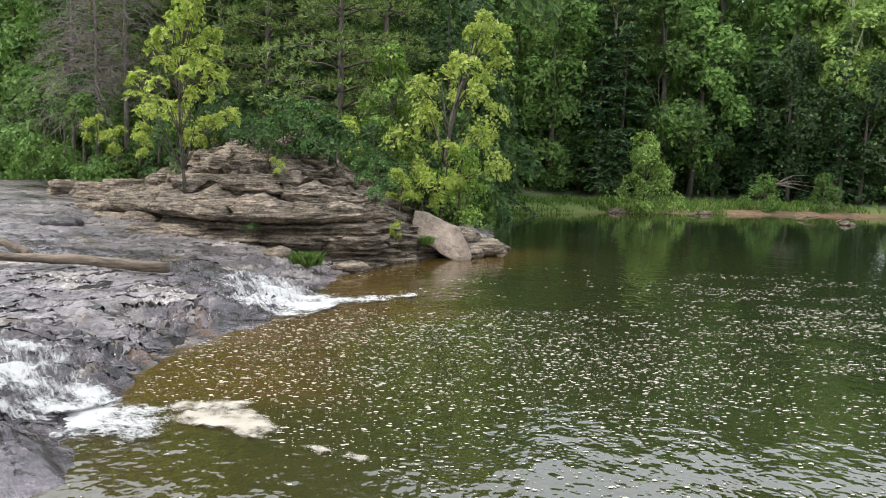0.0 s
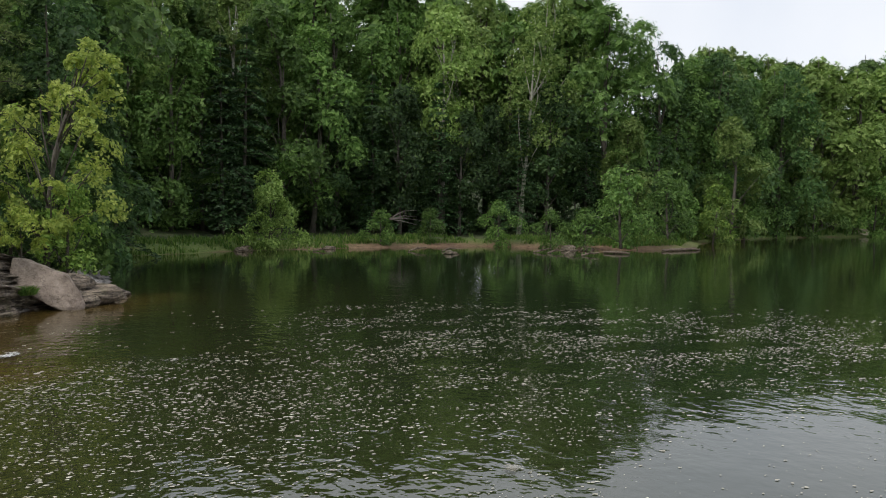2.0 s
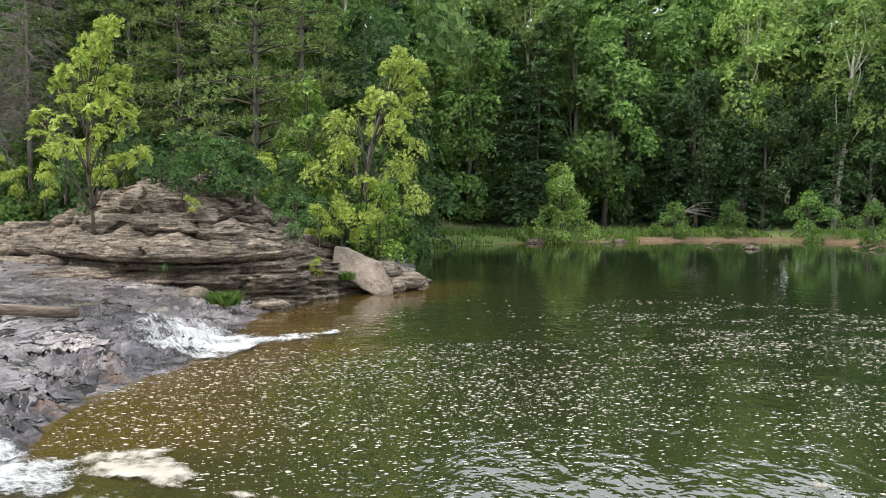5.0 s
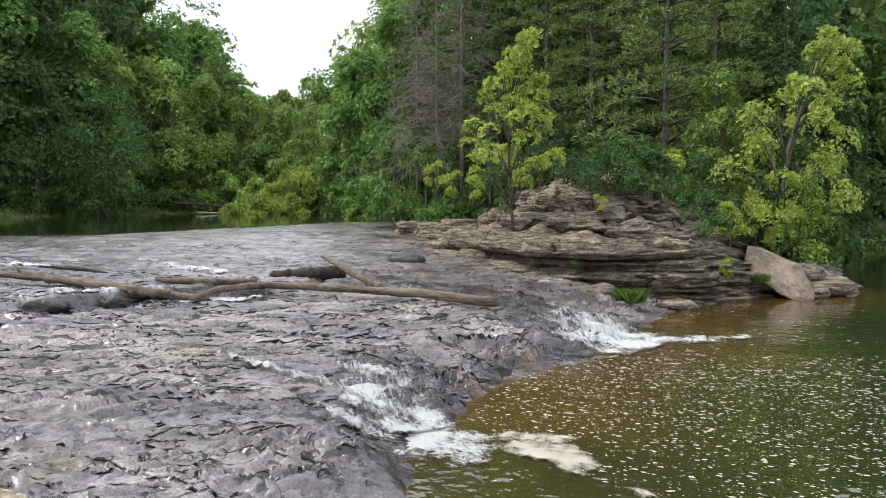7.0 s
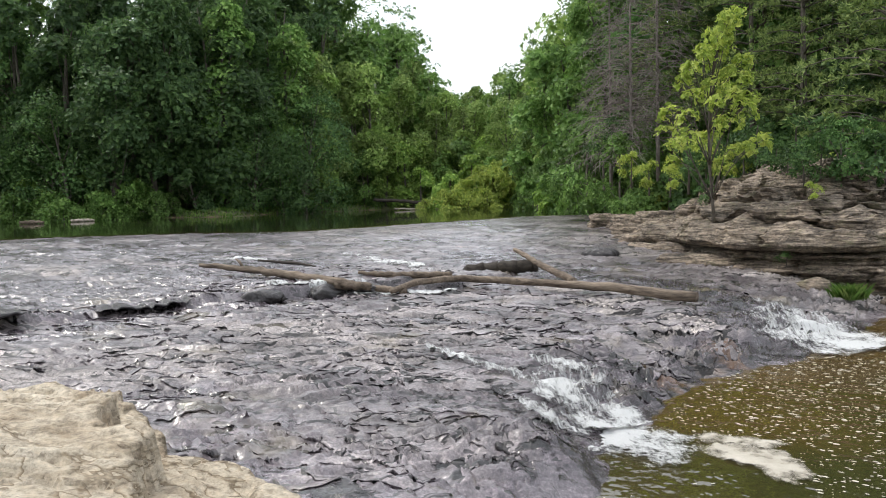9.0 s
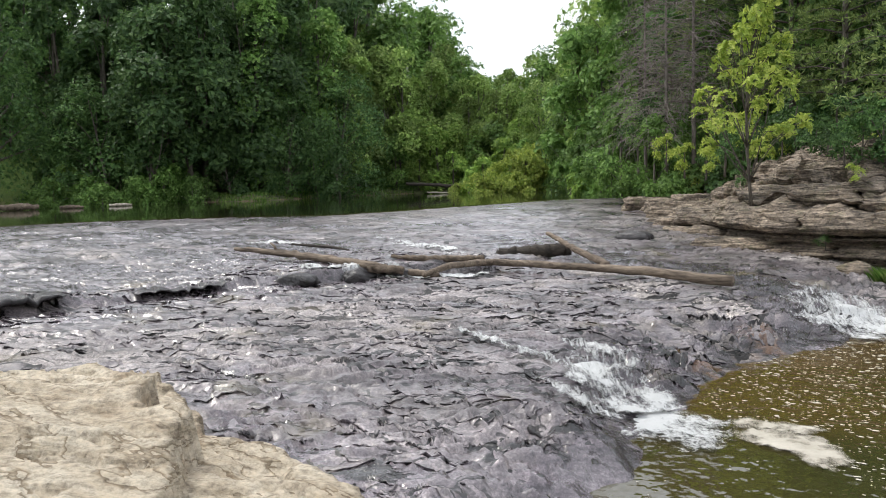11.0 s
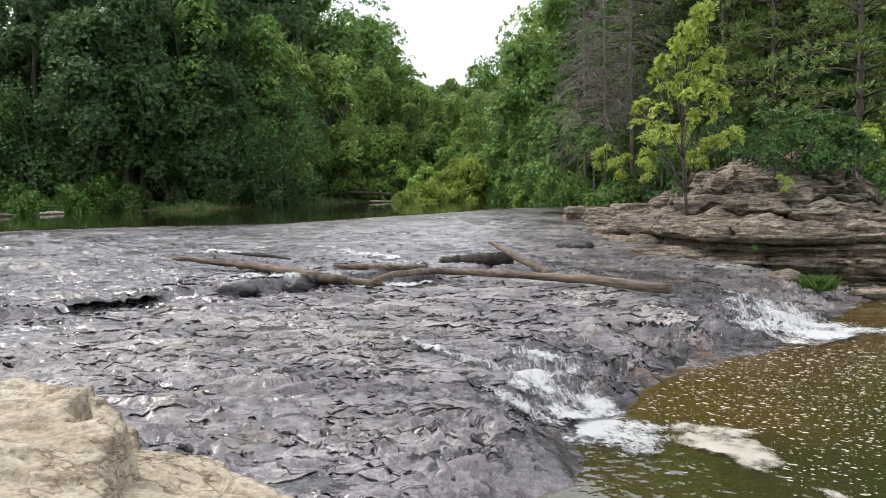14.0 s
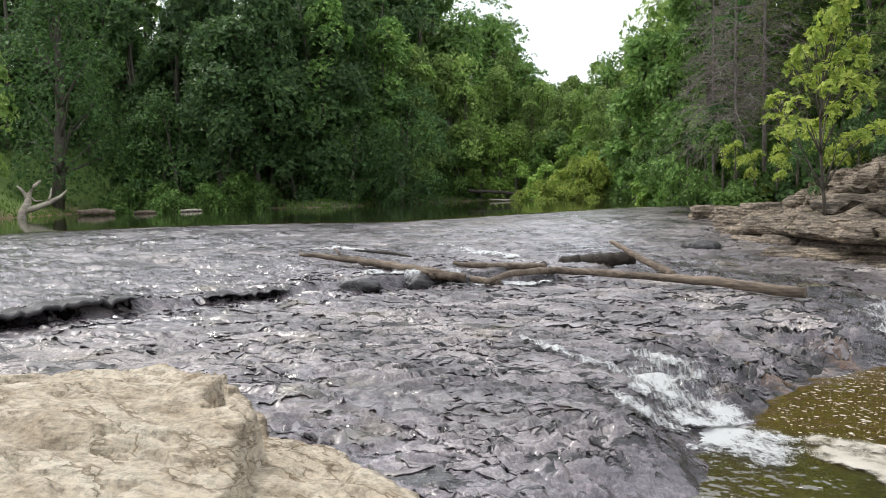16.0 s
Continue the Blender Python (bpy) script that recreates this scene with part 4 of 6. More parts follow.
def soft_pine(H, R, base, rng, whorls=17, tufts=19, blades_each=10):
    """Straight trunk with level boughs that end in soft plumes of needles."""
    wood, root, tip, wide = Soup(), [], [], []
    wood.add(tube(np.column_stack([np.linspace(0, 0.02 * H, 8), np.zeros(8), np.linspace(-0.4, H, 8)]), np.linspace(0.011 * H + 0.04, 0.02, 8), 8, 0.04))
    for w in range(whorls):
        s = (w + rng.uniform(0, 0.8)) / whorls
        z, nb, a0 = H * (base + (0.99 - base) * s), int(rng.integers(4, 7)), rng.uniform(0, 6.28)
        for b in range(nb):
            a = a0 + b * 6.28 / nb + rng.normal() * 0.3
            L = (R * (1 - s) ** 0.8 + 0.35) * rng.uniform(0.6, 1.2)
            d, sd = np.array([math.cos(a), math.sin(a), 0]), np.array([-math.sin(a), math.cos(a), 0])
            o = np.array([0.02 * z, 0, z])
            t = np.linspace(0, 1, 4)[:, None]
            path = o + d * L * t + np.array([0, 0, 1.0]) * L * (0.16 * np.sin(t * 2.4) - 0.10 * t ** 2)
            wood.add(tube(path, np.linspace(0.05, 0.01, 4), 3))
            u = rng.uniform(0.25, 1.0, tufts) ** 0.7
            side = rng.uniform(-1, 1, tufts) * 0.30 * np.sin(u * 2.5)
            c = o + d * (L * u)[:, None] + sd * (L * side)[:, None]
            c[:, 2] += L * (0.16 * np.sin(u * 2.4) - 0.10 * u ** 2) + rng.normal(size=tufts) * 0.03 * L
            for q, sg in zip(c, side):
                g = d * 0.7 + sd * sg * 2.0 + np.array([0, 0, 0.45])
                v = rng.normal(size=(blades_each, 3)) * 0.55 + g
                v /= np.linalg.norm(v, axis=1, keepdims=True)
                root.append(np.repeat(q[None], blades_each, 0))
                tip.append(q + v * rng.uniform(0.16, 0.34, (blades_each, 1)))
    root, tip = np.vstack(root), np.vstack(tip)
    n = len(root)
    side = np.cross(tip - root, rng.normal(size=(n, 3)))
    side *= 0.030 / (np.linalg.norm(side, axis=1, keepdims=True) + 1e-9)
    mid = (root + tip) * 0.5
    quad = np.stack([root, mid + side, tip, mid - side], 1)
    return wood, (quad.reshape(-1, 3), np.arange(4 * n).reshape(n, 4))


def conifer(H, R, base, rng, whorls=22, per_branch=46, leaf=0.34, droop=0.25, sparse=1.0, aspect=0.4, flat=0.35):
    """Straight trunk with drooping boughs that carry flat needle sprays."""
    wood, cl, nr = Soup(), [], []
    tr = 0.011 * H + 0.04
    axis = np.column_stack([np.linspace(0, 0.02 * H, 8), np.zeros(8), np.linspace(-0.4, H, 8)])
    wood.add(tube(axis, np.linspace(tr, 0.02, 8), 8, 0.04))
    for w in range(whorls):
        s = (w + rng.uniform(0, 0.9)) / whorls
        z = H * (base + (0.99 - base) * s)
        ln = R * (1 - s) ** 0.75 * rng.uniform(0.7, 1.15) + 0.25
        nb = int(rng.integers(4, 7) * sparse) + 1
        a0 = rng.uniform(0, 6.28)
        for b in range(nb):
            a = a0 + b * 6.28 / nb + rng.normal() * 0.25
            L = ln * rng.uniform(0.65, 1.15)
            d = np.array([math.cos(a), math.sin(a), 0])
            sd = np.array([-d[1], d[0], 0])
            t = np.linspace(0, 1, 5)[:, None]
            path = np.array([0.02 * z, 0, z]) + d * L * t + np.array([0, 0, 1.0]) * (0.12 * L * np.sin(t * 2.2) - droop * L * t ** 2)
            wood.add(tube(path[::2], np.linspace(0.045, 0.008, 3), 3))
            n = max(6, int(per_branch * (0.35 + 0.65 * L / R)))
            u = rng.uniform(0.18, 1.03, n) ** 0.8
            wdt = 0.34 * L * np.sin(np.clip(u, 0, 1) * 2.6) + 0.1
            p = np.array([0.02 * z, 0, z]) + d * (L * u)[:, None] + sd * (rng.uniform(-1, 1, n) * wdt)[:, None]
            p[:, 2] += 0.12 * L * np.sin(u * 2.2) - droop * L * u ** 2 + rng.normal(size=n) * 0.06 * L * flat
            cl.append(p)
            nr.append(np.tile([d[0] * 0.3, d[1] * 0.3, 1.0], (n, 1)))
    lv = leaves(np.vstack(cl), np.vstack(nr), leaf, rng, aspect, flat)
    return wood, lv


def plant(name, label, category, wood, lv, bark, leaf_mat, group="", split=False):
    ob = empty(name, label, category, group)
    if split:
        for i, (v, f) in enumerate(zip(wood.v, wood.f)):
            mesh_object("limb" if i else "trunk", v, f - f.min(), bark, ob)
    else:
        wood.make("trunk", bark, ob)
    mesh_object("crown", *lv, leaf_mat, ob, soft=False)
    return ob


def sky_room(x, y, z):
    """The height that a tree may reach at a place."""
    el = np.interp(math.degrees(math.atan2(x, y)), [p[0] for p in SKYLINE], [p[1] for p in SKYLINE])
    return 3.0 + math.hypot(x, y) * math.tan(radians(el)) - z


def put(ob, x, y, z=None, scale=1.0, turn=None, first=[], wide=1.0):
    """The first use of a plant moves it; later uses copy it."""
    z = ground_z(x, y) if z is None else z
    turn = random.uniform(0, 360) if turn is None else turn
    tall = max((c.dimensions.z if c.dimensions.z > 0 else 20) for c in ob.children) if ob.children else 10
    room = sky_room(x, y, z)
    if y > 0 and tall * scale > room:
        scale = max(0.15, room / tall * random.uniform(0.8, 1.02))
    m = pose(x, y, z, 0, 0, turn) @ Matrix.Diagonal((scale * wide, scale * wide, scale, 1))
    if ob.name not in first:
        first.append(ob.name)
        ob.matrix_basis = m
        return ob
    keep_scale = ob.scale.copy()
    ob.scale = (1, 1, 1)
    c = copy_thing(ob, m)
    ob.scale = keep_scale
    return c


R_ = np.random.default_rng
BIG = []
for k, (mat, tone) in enumerate([(M_LEAF, "mid-green"), (M_LEAF, "mid-green"), (M_LEAF_DARK, "dark green"), (M_LEAF, "mid-green"), (M_LEAF_DARK, "dark green")]):
    w, lv = broadleaf(20, 4.6 + 0.5 * (k % 3), 0.04 + 0.05 * (k % 2), R_(200 + k), 84, 64, 0.51)
    BIG.append(plant("broadleaf_tree", f"tall {tone} broadleaf tree in full summer leaf", "tree", w, lv, M_BARK, mat, "forest trees"))
DEEP, PALE = [], []
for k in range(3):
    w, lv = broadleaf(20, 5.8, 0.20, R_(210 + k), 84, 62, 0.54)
    DEEP.append(plant("broadleaf_tree", "tall broadleaf tree shading the bank, leaves coloured as in shade", "tree", w, lv, M_BARK, M_LEAF_SHADE, "forest trees"))
for k in range(2):
    w, lv = broadleaf(18, 5.0, 0.04, R_(215 + k), 76, 64, 0.51)
    PALE.append(plant("broadleaf_tree", "light green broadleaf tree on the valley side", "tree", w, lv, M_BARK, M_LEAF_LIGHT, "forest trees"))
BACK = []
for k, mat in enumerate([M_LEAF, M_LEAF, M_LEAF_LIGHT]):
    w, lv = broadleaf(21, 5.4, 0.15, R_(220 + k), 60, 36, 0.8)
    BACK.append(plant("broadleaf_tree", "tall green broadleaf tree deeper in the wood", "tree", w, lv, M_BARK, mat, "forest trees"))
SYC = []
for k in range(2):
    w, lv = broadleaf(23, 5.0, 0.40, R_(230 + k), 60, 60, 0.45, trunk_r=0.3)
    SYC.append(plant("sycamore_tree", "tall sycamore with pale trunk and open leafy crown", "tree", w, lv, M_BARK_PALE, M_LEAF_LIGHT, "forest trees"))
FAR = []
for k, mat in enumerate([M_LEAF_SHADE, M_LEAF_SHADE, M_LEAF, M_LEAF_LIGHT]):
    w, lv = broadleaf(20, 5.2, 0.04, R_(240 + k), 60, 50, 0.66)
    FAR.append(plant("broadleaf_tree", "broadleaf tree in the shaded wood, leaves coloured as in shade" if k < 2 else "green broadleaf tree beyond the river bend", "tree", w, lv, M_BARK, mat, "forest trees"))
HEM = []
for k in range(2):
    w, lv = conifer(19, 3.8, 0.05, R_(250 + k), 26, 46, 0.52, 0.32, 1.0, 0.5)
    HEM.append(plant("hemlock_tree", "dark green drooping hemlock reaching to the ground", "tree", w, lv, M_BARK, M_HEMLOCK, "forest trees"))
LOW = []
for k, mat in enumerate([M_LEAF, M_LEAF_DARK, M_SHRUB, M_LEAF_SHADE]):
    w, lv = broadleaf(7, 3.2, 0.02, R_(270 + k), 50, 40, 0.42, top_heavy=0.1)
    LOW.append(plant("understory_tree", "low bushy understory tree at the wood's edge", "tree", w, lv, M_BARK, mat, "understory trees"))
SHRUB = []
for k, mat in enumerate([M_SHRUB, M_LEAF]):
    w, lv = broadleaf(2.4, 1.5, 0.02, R_(290 + k), 26, 50, 0.2, top_heavy=0.0)
    SHRUB.append(plant("shrub", "rounded green leafy shrub on the bank", "shrub", w, lv, M_BARK, mat, "bank shrubs"))

rnd = random.Random(11)


def pick(options):
    return options[rnd.randrange(len(options))]


def row(az0, az1, d0, d1, n, kinds, s0=0.85, s1=1.2, jitter=2.0):
    for i in range(n):
        f = (i + rnd.uniform(0.1, 0.9)) / n
        az, d = az0 + (az1 - az0) * f, d0 + (d1 - d0) * f + rnd.uniform(-jitter, jitter)
        x, y = polar(az, d)
        put(pick(kinds), x, y, scale=rnd.uniform(s0, s1), turn=rnd.uniform(0, 360))


# far bank of the pool: front, middle and back rows
row(4.5, 17, 72, 77, 6, [LOW[1], LOW[3]], 0.8, 1.2, 1.2)
row(17, 37, 78, 84, 10, [LOW[3]], 0.8, 1.2, 1.2)
row(4, 18, 69, 74, 7, [BIG[0], BIG[1], BIG[3], BIG[4], HEM[1]], 0.85, 1.05, 1.5)
row(18, 38, 75, 82, 9, [DEEP[0], DEEP[1], HEM[0], HEM[1], DEEP[2]], 0.6, 0.85, 1.5)
put(SYC[0], *polar(26.4, 78.5), None, 0.98)
put(SYC[1], *polar(31.9, 78.0), None, 0.9)
row(3, 39, 77, 89, 15, SYC + BACK + [BIG[0], PALE[0]], 1.05, 1.25, 3)
row(2, 38, 86, 96, 18, BACK, 1.2, 1.45, 3)
row(2, 37, 96, 104, 14, BACK, 1.3, 1.5, 3)
row(37, 47, 80, 90, 7, BIG[:2] + PALE + LOW, 0.7, 0.95)
row(40, 50, 92, 115, 10, BIG[:4], 1.0, 1.25, 3)
# far right, beyond the bend
row(45, 65, 112, 168, 22, FAR[2:], 1.2, 1.5, 3)
row(44, 65, 122, 178, 22, FAR[2:], 1.4, 1.7, 4)
# woods behind the outcrop
row(-22, 3, 47, 46, 9, BIG, 0.7, 0.95, 3)
row(-26, 4, 56, 58, 11, BACK + HEM, 0.9, 1.15, 3)
row(-30, 4, 70, 74, 12, BACK, 1.0, 1.2, 4)
# upper river, right bank and valley end
row(-29, -24, 92, 62, 6, LOW, 0.9, 1.3)
row(-36, -22, 100, 78, 9, PALE + BIG[:1], 0.75, 1.0, 4)
row(-40, -28, 118, 104, 8, PALE + BACK, 0.8, 1.05, 5)
row(-43, -36, 99, 104, 9, PALE + LOW, 0.6, 0.95, 3)
row(-44, -31, 95, 96, 16, [LOW[0], LOW[2]], 0.8, 1.15, 1.5)
row(-46, -37, 112, 120, 8, BACK, 0.8, 1.1, 4)
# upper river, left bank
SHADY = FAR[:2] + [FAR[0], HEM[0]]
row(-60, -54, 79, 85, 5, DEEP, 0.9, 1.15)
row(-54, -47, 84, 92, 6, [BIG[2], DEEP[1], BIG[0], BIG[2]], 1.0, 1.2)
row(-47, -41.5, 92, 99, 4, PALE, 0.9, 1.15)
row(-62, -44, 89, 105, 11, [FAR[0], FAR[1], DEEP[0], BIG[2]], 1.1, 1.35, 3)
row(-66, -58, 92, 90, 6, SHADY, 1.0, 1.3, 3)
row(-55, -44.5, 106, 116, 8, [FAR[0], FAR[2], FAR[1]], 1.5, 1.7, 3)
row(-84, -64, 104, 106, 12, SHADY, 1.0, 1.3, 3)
row(-76, -60, 116, 118, 7, BACK, 1.1, 1.35, 4)
row(-64, -46, 85, 80, 9, LOW[1:2], 0.8, 1.2)

# unseen banks behind the standing point: trees added to close the place and its reflections
for i in range(22):
    az = 98 + i * 7.2
    x, y = polar(az, 34 + rnd.uniform(-4, 6))
    put(pick(BACK), x, y, scale=rnd.uniform(0.75, 0.95), turn=rnd.uniform(0, 360))


# ---- far woods on the hills ----
def far_woods(name, label, n, az0, az1, d0, d1, seed, mat, size=1.0):
    rng = R_(seed)
    cl, nr = [], []
    az = np.radians(rng.uniform(az0, az1, n))
    d = np.sqrt(rng.uniform(d0 ** 2, d1 ** 2, n))
    x, y = np.sin(az) * d, np.cos(az) * d
    gz, dpp, duu = ground_height(x, y)
    ok = (np.minimum(dpp, duu) > 4)
    for xi, yi, zi in zip(x[ok], y[ok], gz[ok]):
        H, R = rng.uniform(13, 21), rng.uniform(3.2, 5.2)
        H = min(H, sky_room(xi, yi, zi) - rng.uniform(0, 1.5))
        if H < 3:
            continue
        for c in range(9):
            a, rr, hh = rng.uniform(0, 6.28), R * rng.uniform(0, 0.85), H * rng.uniform(0.15, 0.95)
            dd = rng.normal(size=(24, 3))
            dd /= np.linalg.norm(dd, axis=1, keepdims=True)
            dd[:, 2] = np.abs(dd[:, 2]) - 0.15
            cl.append(np.array([xi + math.cos(a) * rr, yi + math.sin(a) * rr, zi + hh]) + dd * np.array([1.9, 1.9, 1.5]) * rng.uniform(0.7, 1.2))
            nr.append(dd * 0.6 + np.array([0, 0, 0.7]))
    ob = mesh_object(name, *leaves(np.vstack(cl), np.vstack(nr), 0.85 * size, rng, 0.75), mat, soft=False)
    return tagged(ob, label, "woods", kind="stuff")


far_woods("far_woods", "dense green summer woods on the valley side", 260, -50, 6, 78, 260, 5, M_LEAF)
far_woods("far_woods", "wooded ridge beyond the river bend", 320, 38, 70, 160, 330, 6, M_LEAF)
far_woods("far_woods", "dense dark woods above the left bank", 110, -86, -46, 100, 190, 7, M_LEAF_DARK)
far_woods("far_woods", "woods far behind the river flat", 90, 2, 48, 98, 150, 8, M_LEAF)


# ---- particular trees and shrubs ----
# sapling on the outcrop
w, lv = broadleaf(7.2, 1.85, 0.27, R_(301), 120, 17, 0.25, lean=0.06, top_heavy=-0.3, trunk_r=0.06, lobe=(0.20, 0.34), per_lobe=3)
sapling = plant("sapling", "slender young tree with bright yellow-green leaves on bare rock", "tree", w, lv, M_BARK, M_LEAF_BRIGHT, split=True)
# leaning bright tree over the boulder
w, lv = broadleaf(8.2, 2.5, 0.1, R_(302), 120, 34, 0.22, lean=0.22, top_heavy=0.3, trunk_r=0.12, lobe=(0.22, 0.38), per_lobe=4)
leaner = plant("leaning_tree", "bright green tree leaning out over the pool", "tree", w, lv, M_BARK, M_LEAF_FRESH, split=True)
put(leaner, -0.1, 30.6, 0.9, turn=0)
w, lv = broadleaf(6.4, 2.0, 0.04, R_(303), 60, 50, 0.22, top_heavy=0.1)
maple = plant("young_maple", "light green young maple at the rock's end", "tree", w, lv, M_BARK, M_SHRUB, split=True)
put(maple, *polar(-4.0, 32.5), 1.6)
w, lv = broadleaf(3.6, 1.7, 0.0, R_(304), 50, 60, 0.16, top_heavy=0.0)
bank_bush = plant("bank_bush", "dense bright green bush at the water's edge", "shrub", w, lv, M_BARK, M_SHRUB)
put(bank_bush, *polar(1.0, 30.2), 0.4)
# pines behind the outcrop
w, lv = soft_pine(12.5, 3.4, 0.06, R_(305))
pine = plant("pine_tree", "soft-needled green pine with layered boughs", "tree", w, lv, M_BARK, M_NEEDLE, "pines")
put(pine, *polar(-7.6, 34.0), 3.0)
put(pine, *polar(-12.5, 38.5), 5.0, 0.95)
put(pine, *polar(-4.6, 38.5), 3.6, 1.05)
put(pine, *polar(-15.6, 41.5), 5.5, 1.0)
put(pine, *polar(-10.2, 43), 6.5, 1.1)
put(pine, *polar(-20.4, 45), 5.5, 1.0)
# bare dead spruces: a tangle of fine drooping twigs
dead = empty("dead_spruce", "dead grey-brown spruce with bare drooping twigs", "tree")
w, tw, rg = Soup(), Soup(), R_(306)
w.add(tube(np.column_stack([np.zeros(8), np.zeros(8), np.linspace(-0.5, 13, 8)]), np.linspace(0.11, 0.02, 8), 8, 0.05))
for i in range(150):
    z0, a = rg.uniform(1.6, 12.6), rg.uniform(0, 6.28)
    L = (1 - z0 / 14.5) * 3.9 * rg.uniform(0.4, 1.1) + 0.3
    d = np.array([math.cos(a), math.sin(a), 0])
    t = np.linspace(0, 1, 5)[:, None]
    pth = np.array([0, 0, z0]) + d * L * t + np.array([0, 0, 1]) * (0.25 * L * t - 0.5 * L * t ** 2) + rg.normal(size=(5, 3)) * 0.07
    tw.add(tube(pth, np.linspace(0.026, 0.007, 5), 3))
    for j in range(11):
        k = int(rg.integers(1, 4))
        q = pth[k] + (pth[k + 1] - pth[k]) * rg.uniform()
        e = q + (d * rg.uniform(0.0, 0.5) + np.array([-d[1], d[0], 0]) * rg.uniform(-0.7, 0.7) + np.array([0, 0, rg.uniform(-0.6, 0.15)])) * L * 0.4
        tw.add(tube(np.stack([q, (q + e) / 2 + rg.normal(size=3) * 0.05, e]), [0.011, 0.009, 0.005], 3))
w.make("trunk", M_BARK_DEAD, dead)
tw.make("branch_spray", M_BARK_DEAD, dead)
put(dead, *polar(-23.6, 39.5), 3.2, 0.95, turn=0)
put(dead, *polar(-21.8, 40.5), 4.0, 1.0, turn=140)
put(dead, *polar(-25.0, 42.5), 3.6, 0.85, turn=250)
# pale crooked snag above the bright trees
snag = empty("pale_snag", "pale crooked bare trunk among dark trees", "tree")
w = Soup()
w.add(tube([(0, 0, -0.5), (0.2, 0, 4), (-0.1, 0, 7), (0.5, 0, 9.5), (0.3, 0, 11.3), (-0.6, 0, 12.8)], [0.16, 0.14, 0.12, 0.10, 0.07, 0.03], 7))
w.add(tube([(0.45, 0, 9.8), (0.9, 0, 11.0), (1.0, 0, 12.4), (0.8, 0, 13.6)], [0.07, 0.06, 0.04, 0.02], 6))
w.make("trunk", M_BARK_PALE, snag)
put(snag, *polar(-1.95, 45), 4.5, turn=0)
# low growth on the outcrop's top
w, lv = broadleaf(1.7, 1.1, 0.0, R_(307), 22, 40, 0.15, top_heavy=0.0)
heath = plant("rock_shrub", "yellow-green low shrub rooted in the rock", "shrub", w, lv, M_BARK, M_LEAF_BRIGHT, "outcrop shrubs")
# the dark leaf here puts the shade behind the outcrop into colour
w, lv = broadleaf(1.5, 1.2, 0.0, R_(308), 22, 40, 0.13, top_heavy=0.0)
heath2 = plant("rock_shrub", "low shrub rooted in the rock, leaves darkened as in shade", "shrub", w, lv, M_BARK, M_LEAF_DARK, "outcrop shrubs")
for az, d, s, ob in [(-22.4, 32.5, 0.7, heath), (-21.0, 31.5, 0.6, heath), (-23.6, 35, 0.7, heath), (-19.8, 32.0, 1.0, heath2), (-16.2, 31.6, 0.5, heath2), (-14.2, 30.4, 0.8, heath2),
                     (-12.4, 30.0, 0.9, heath2), (-11.0, 29.8, 0.7, heath), (-9.4, 29.6, 0.8, heath2), (-7.6, 29.4, 0.8, heath2), (-6.0, 29.0, 0.8, heath2), (-4.6, 28.8, 0.8, heath2),
                     (-3.0, 28.6, 0.8, heath2), (-1.6, 28.6, 0.9, heath), (-24.8, 40, 1.2, heath2), (-17.8, 32.5, 0.8, heath2), (-13.0, 31.5, 1.2, heath2), (-9.0, 31.2, 1.2, heath2), (-15.4, 32, 1.2, heath2),
                     (-5.2, 30.5, 1.2, heath2), (-11.2, 31.8, 1.2, heath2), (-7.2, 31, 1.1, heath), (-18.6, 33.4, 0.8, heath), (-2.2, 30.4, 1.2, heath2)]:
    x, y = polar(az, d)
    top = float(np.interp(az, [-26, -20, -16, -8, -4, -1], [2.0, 2.6, 3.1, 2.9, 2.1, 1.4]))
    put(ob, x, y, top + 0.25 * max(0, d - 29.5), s)
# growth rooted on the outcrop's upper slope


def on_outcrop(az, el):
    """The rock's surface in a direction from the standing point."""
    d = np.array(heading(az, el))
    q = ov - np.array(EYE)
    ln = np.linalg.norm(q, axis=1)
    off = np.degrees(np.arccos(np.clip(q @ d / ln, -1, 1)))
    near_ = np.where(off < 0.35, ln, 1e9)
    i = int(np.argmin(near_)) if near_.min() < 1e8 else int(np.argmin(off))
    return ov[i]


x, y, z = on_outcrop(-18.35, -1.95)
put(sapling, float(x), float(y), float(z) - 0.1, 0.93, turn=0)
w, lv = broadleaf(1.1, 0.95, 0.0, R_(309), 20, 44, 0.12, top_heavy=0.0)
fern = plant("rock_shrub", "dark green ferny shrub hanging over the rock", "shrub", w, lv, M_BARK, M_LEAF_DARK, "outcrop shrubs")
for az, el, s, ob in [(-22.8, 0.0, 0.8, heath), (-21.1, 0.3, 0.9, heath), (-22.1, 0.6, 0.8, heath), (-16.2, 1.6, 0.8, heath), (-23.7, -0.4, 0.6, heath), (-20.4, -0.3, 0.6, heath), (-13.8, 1.2, 0.9, fern), (-12.5, 0.8, 0.8, heath2),
                      (-11.7, 1.2, 1.0, fern), (-4.6, -2.2, 0.8, heath2), (-3.6, -1.6, 1.1, fern),
                      (-7.4, 0.2, 1.3, fern), (-18.9, -0.6, 0.5, heath2), (-3.0, -2.6, 0.8, heath),
                      (-13.3, -4.6, 0.3, heath2), (-3.1, -5.1, 0.35, heath), (-8.2, 0.6, 1.3, fern), (-10.8, 1.3, 1.2, fern), (-12.0, -0.4, 0.35, heath)]:
    x, y, z = on_outcrop(az, el)
    put(ob, float(x), float(y), float(z) - 0.12, s)
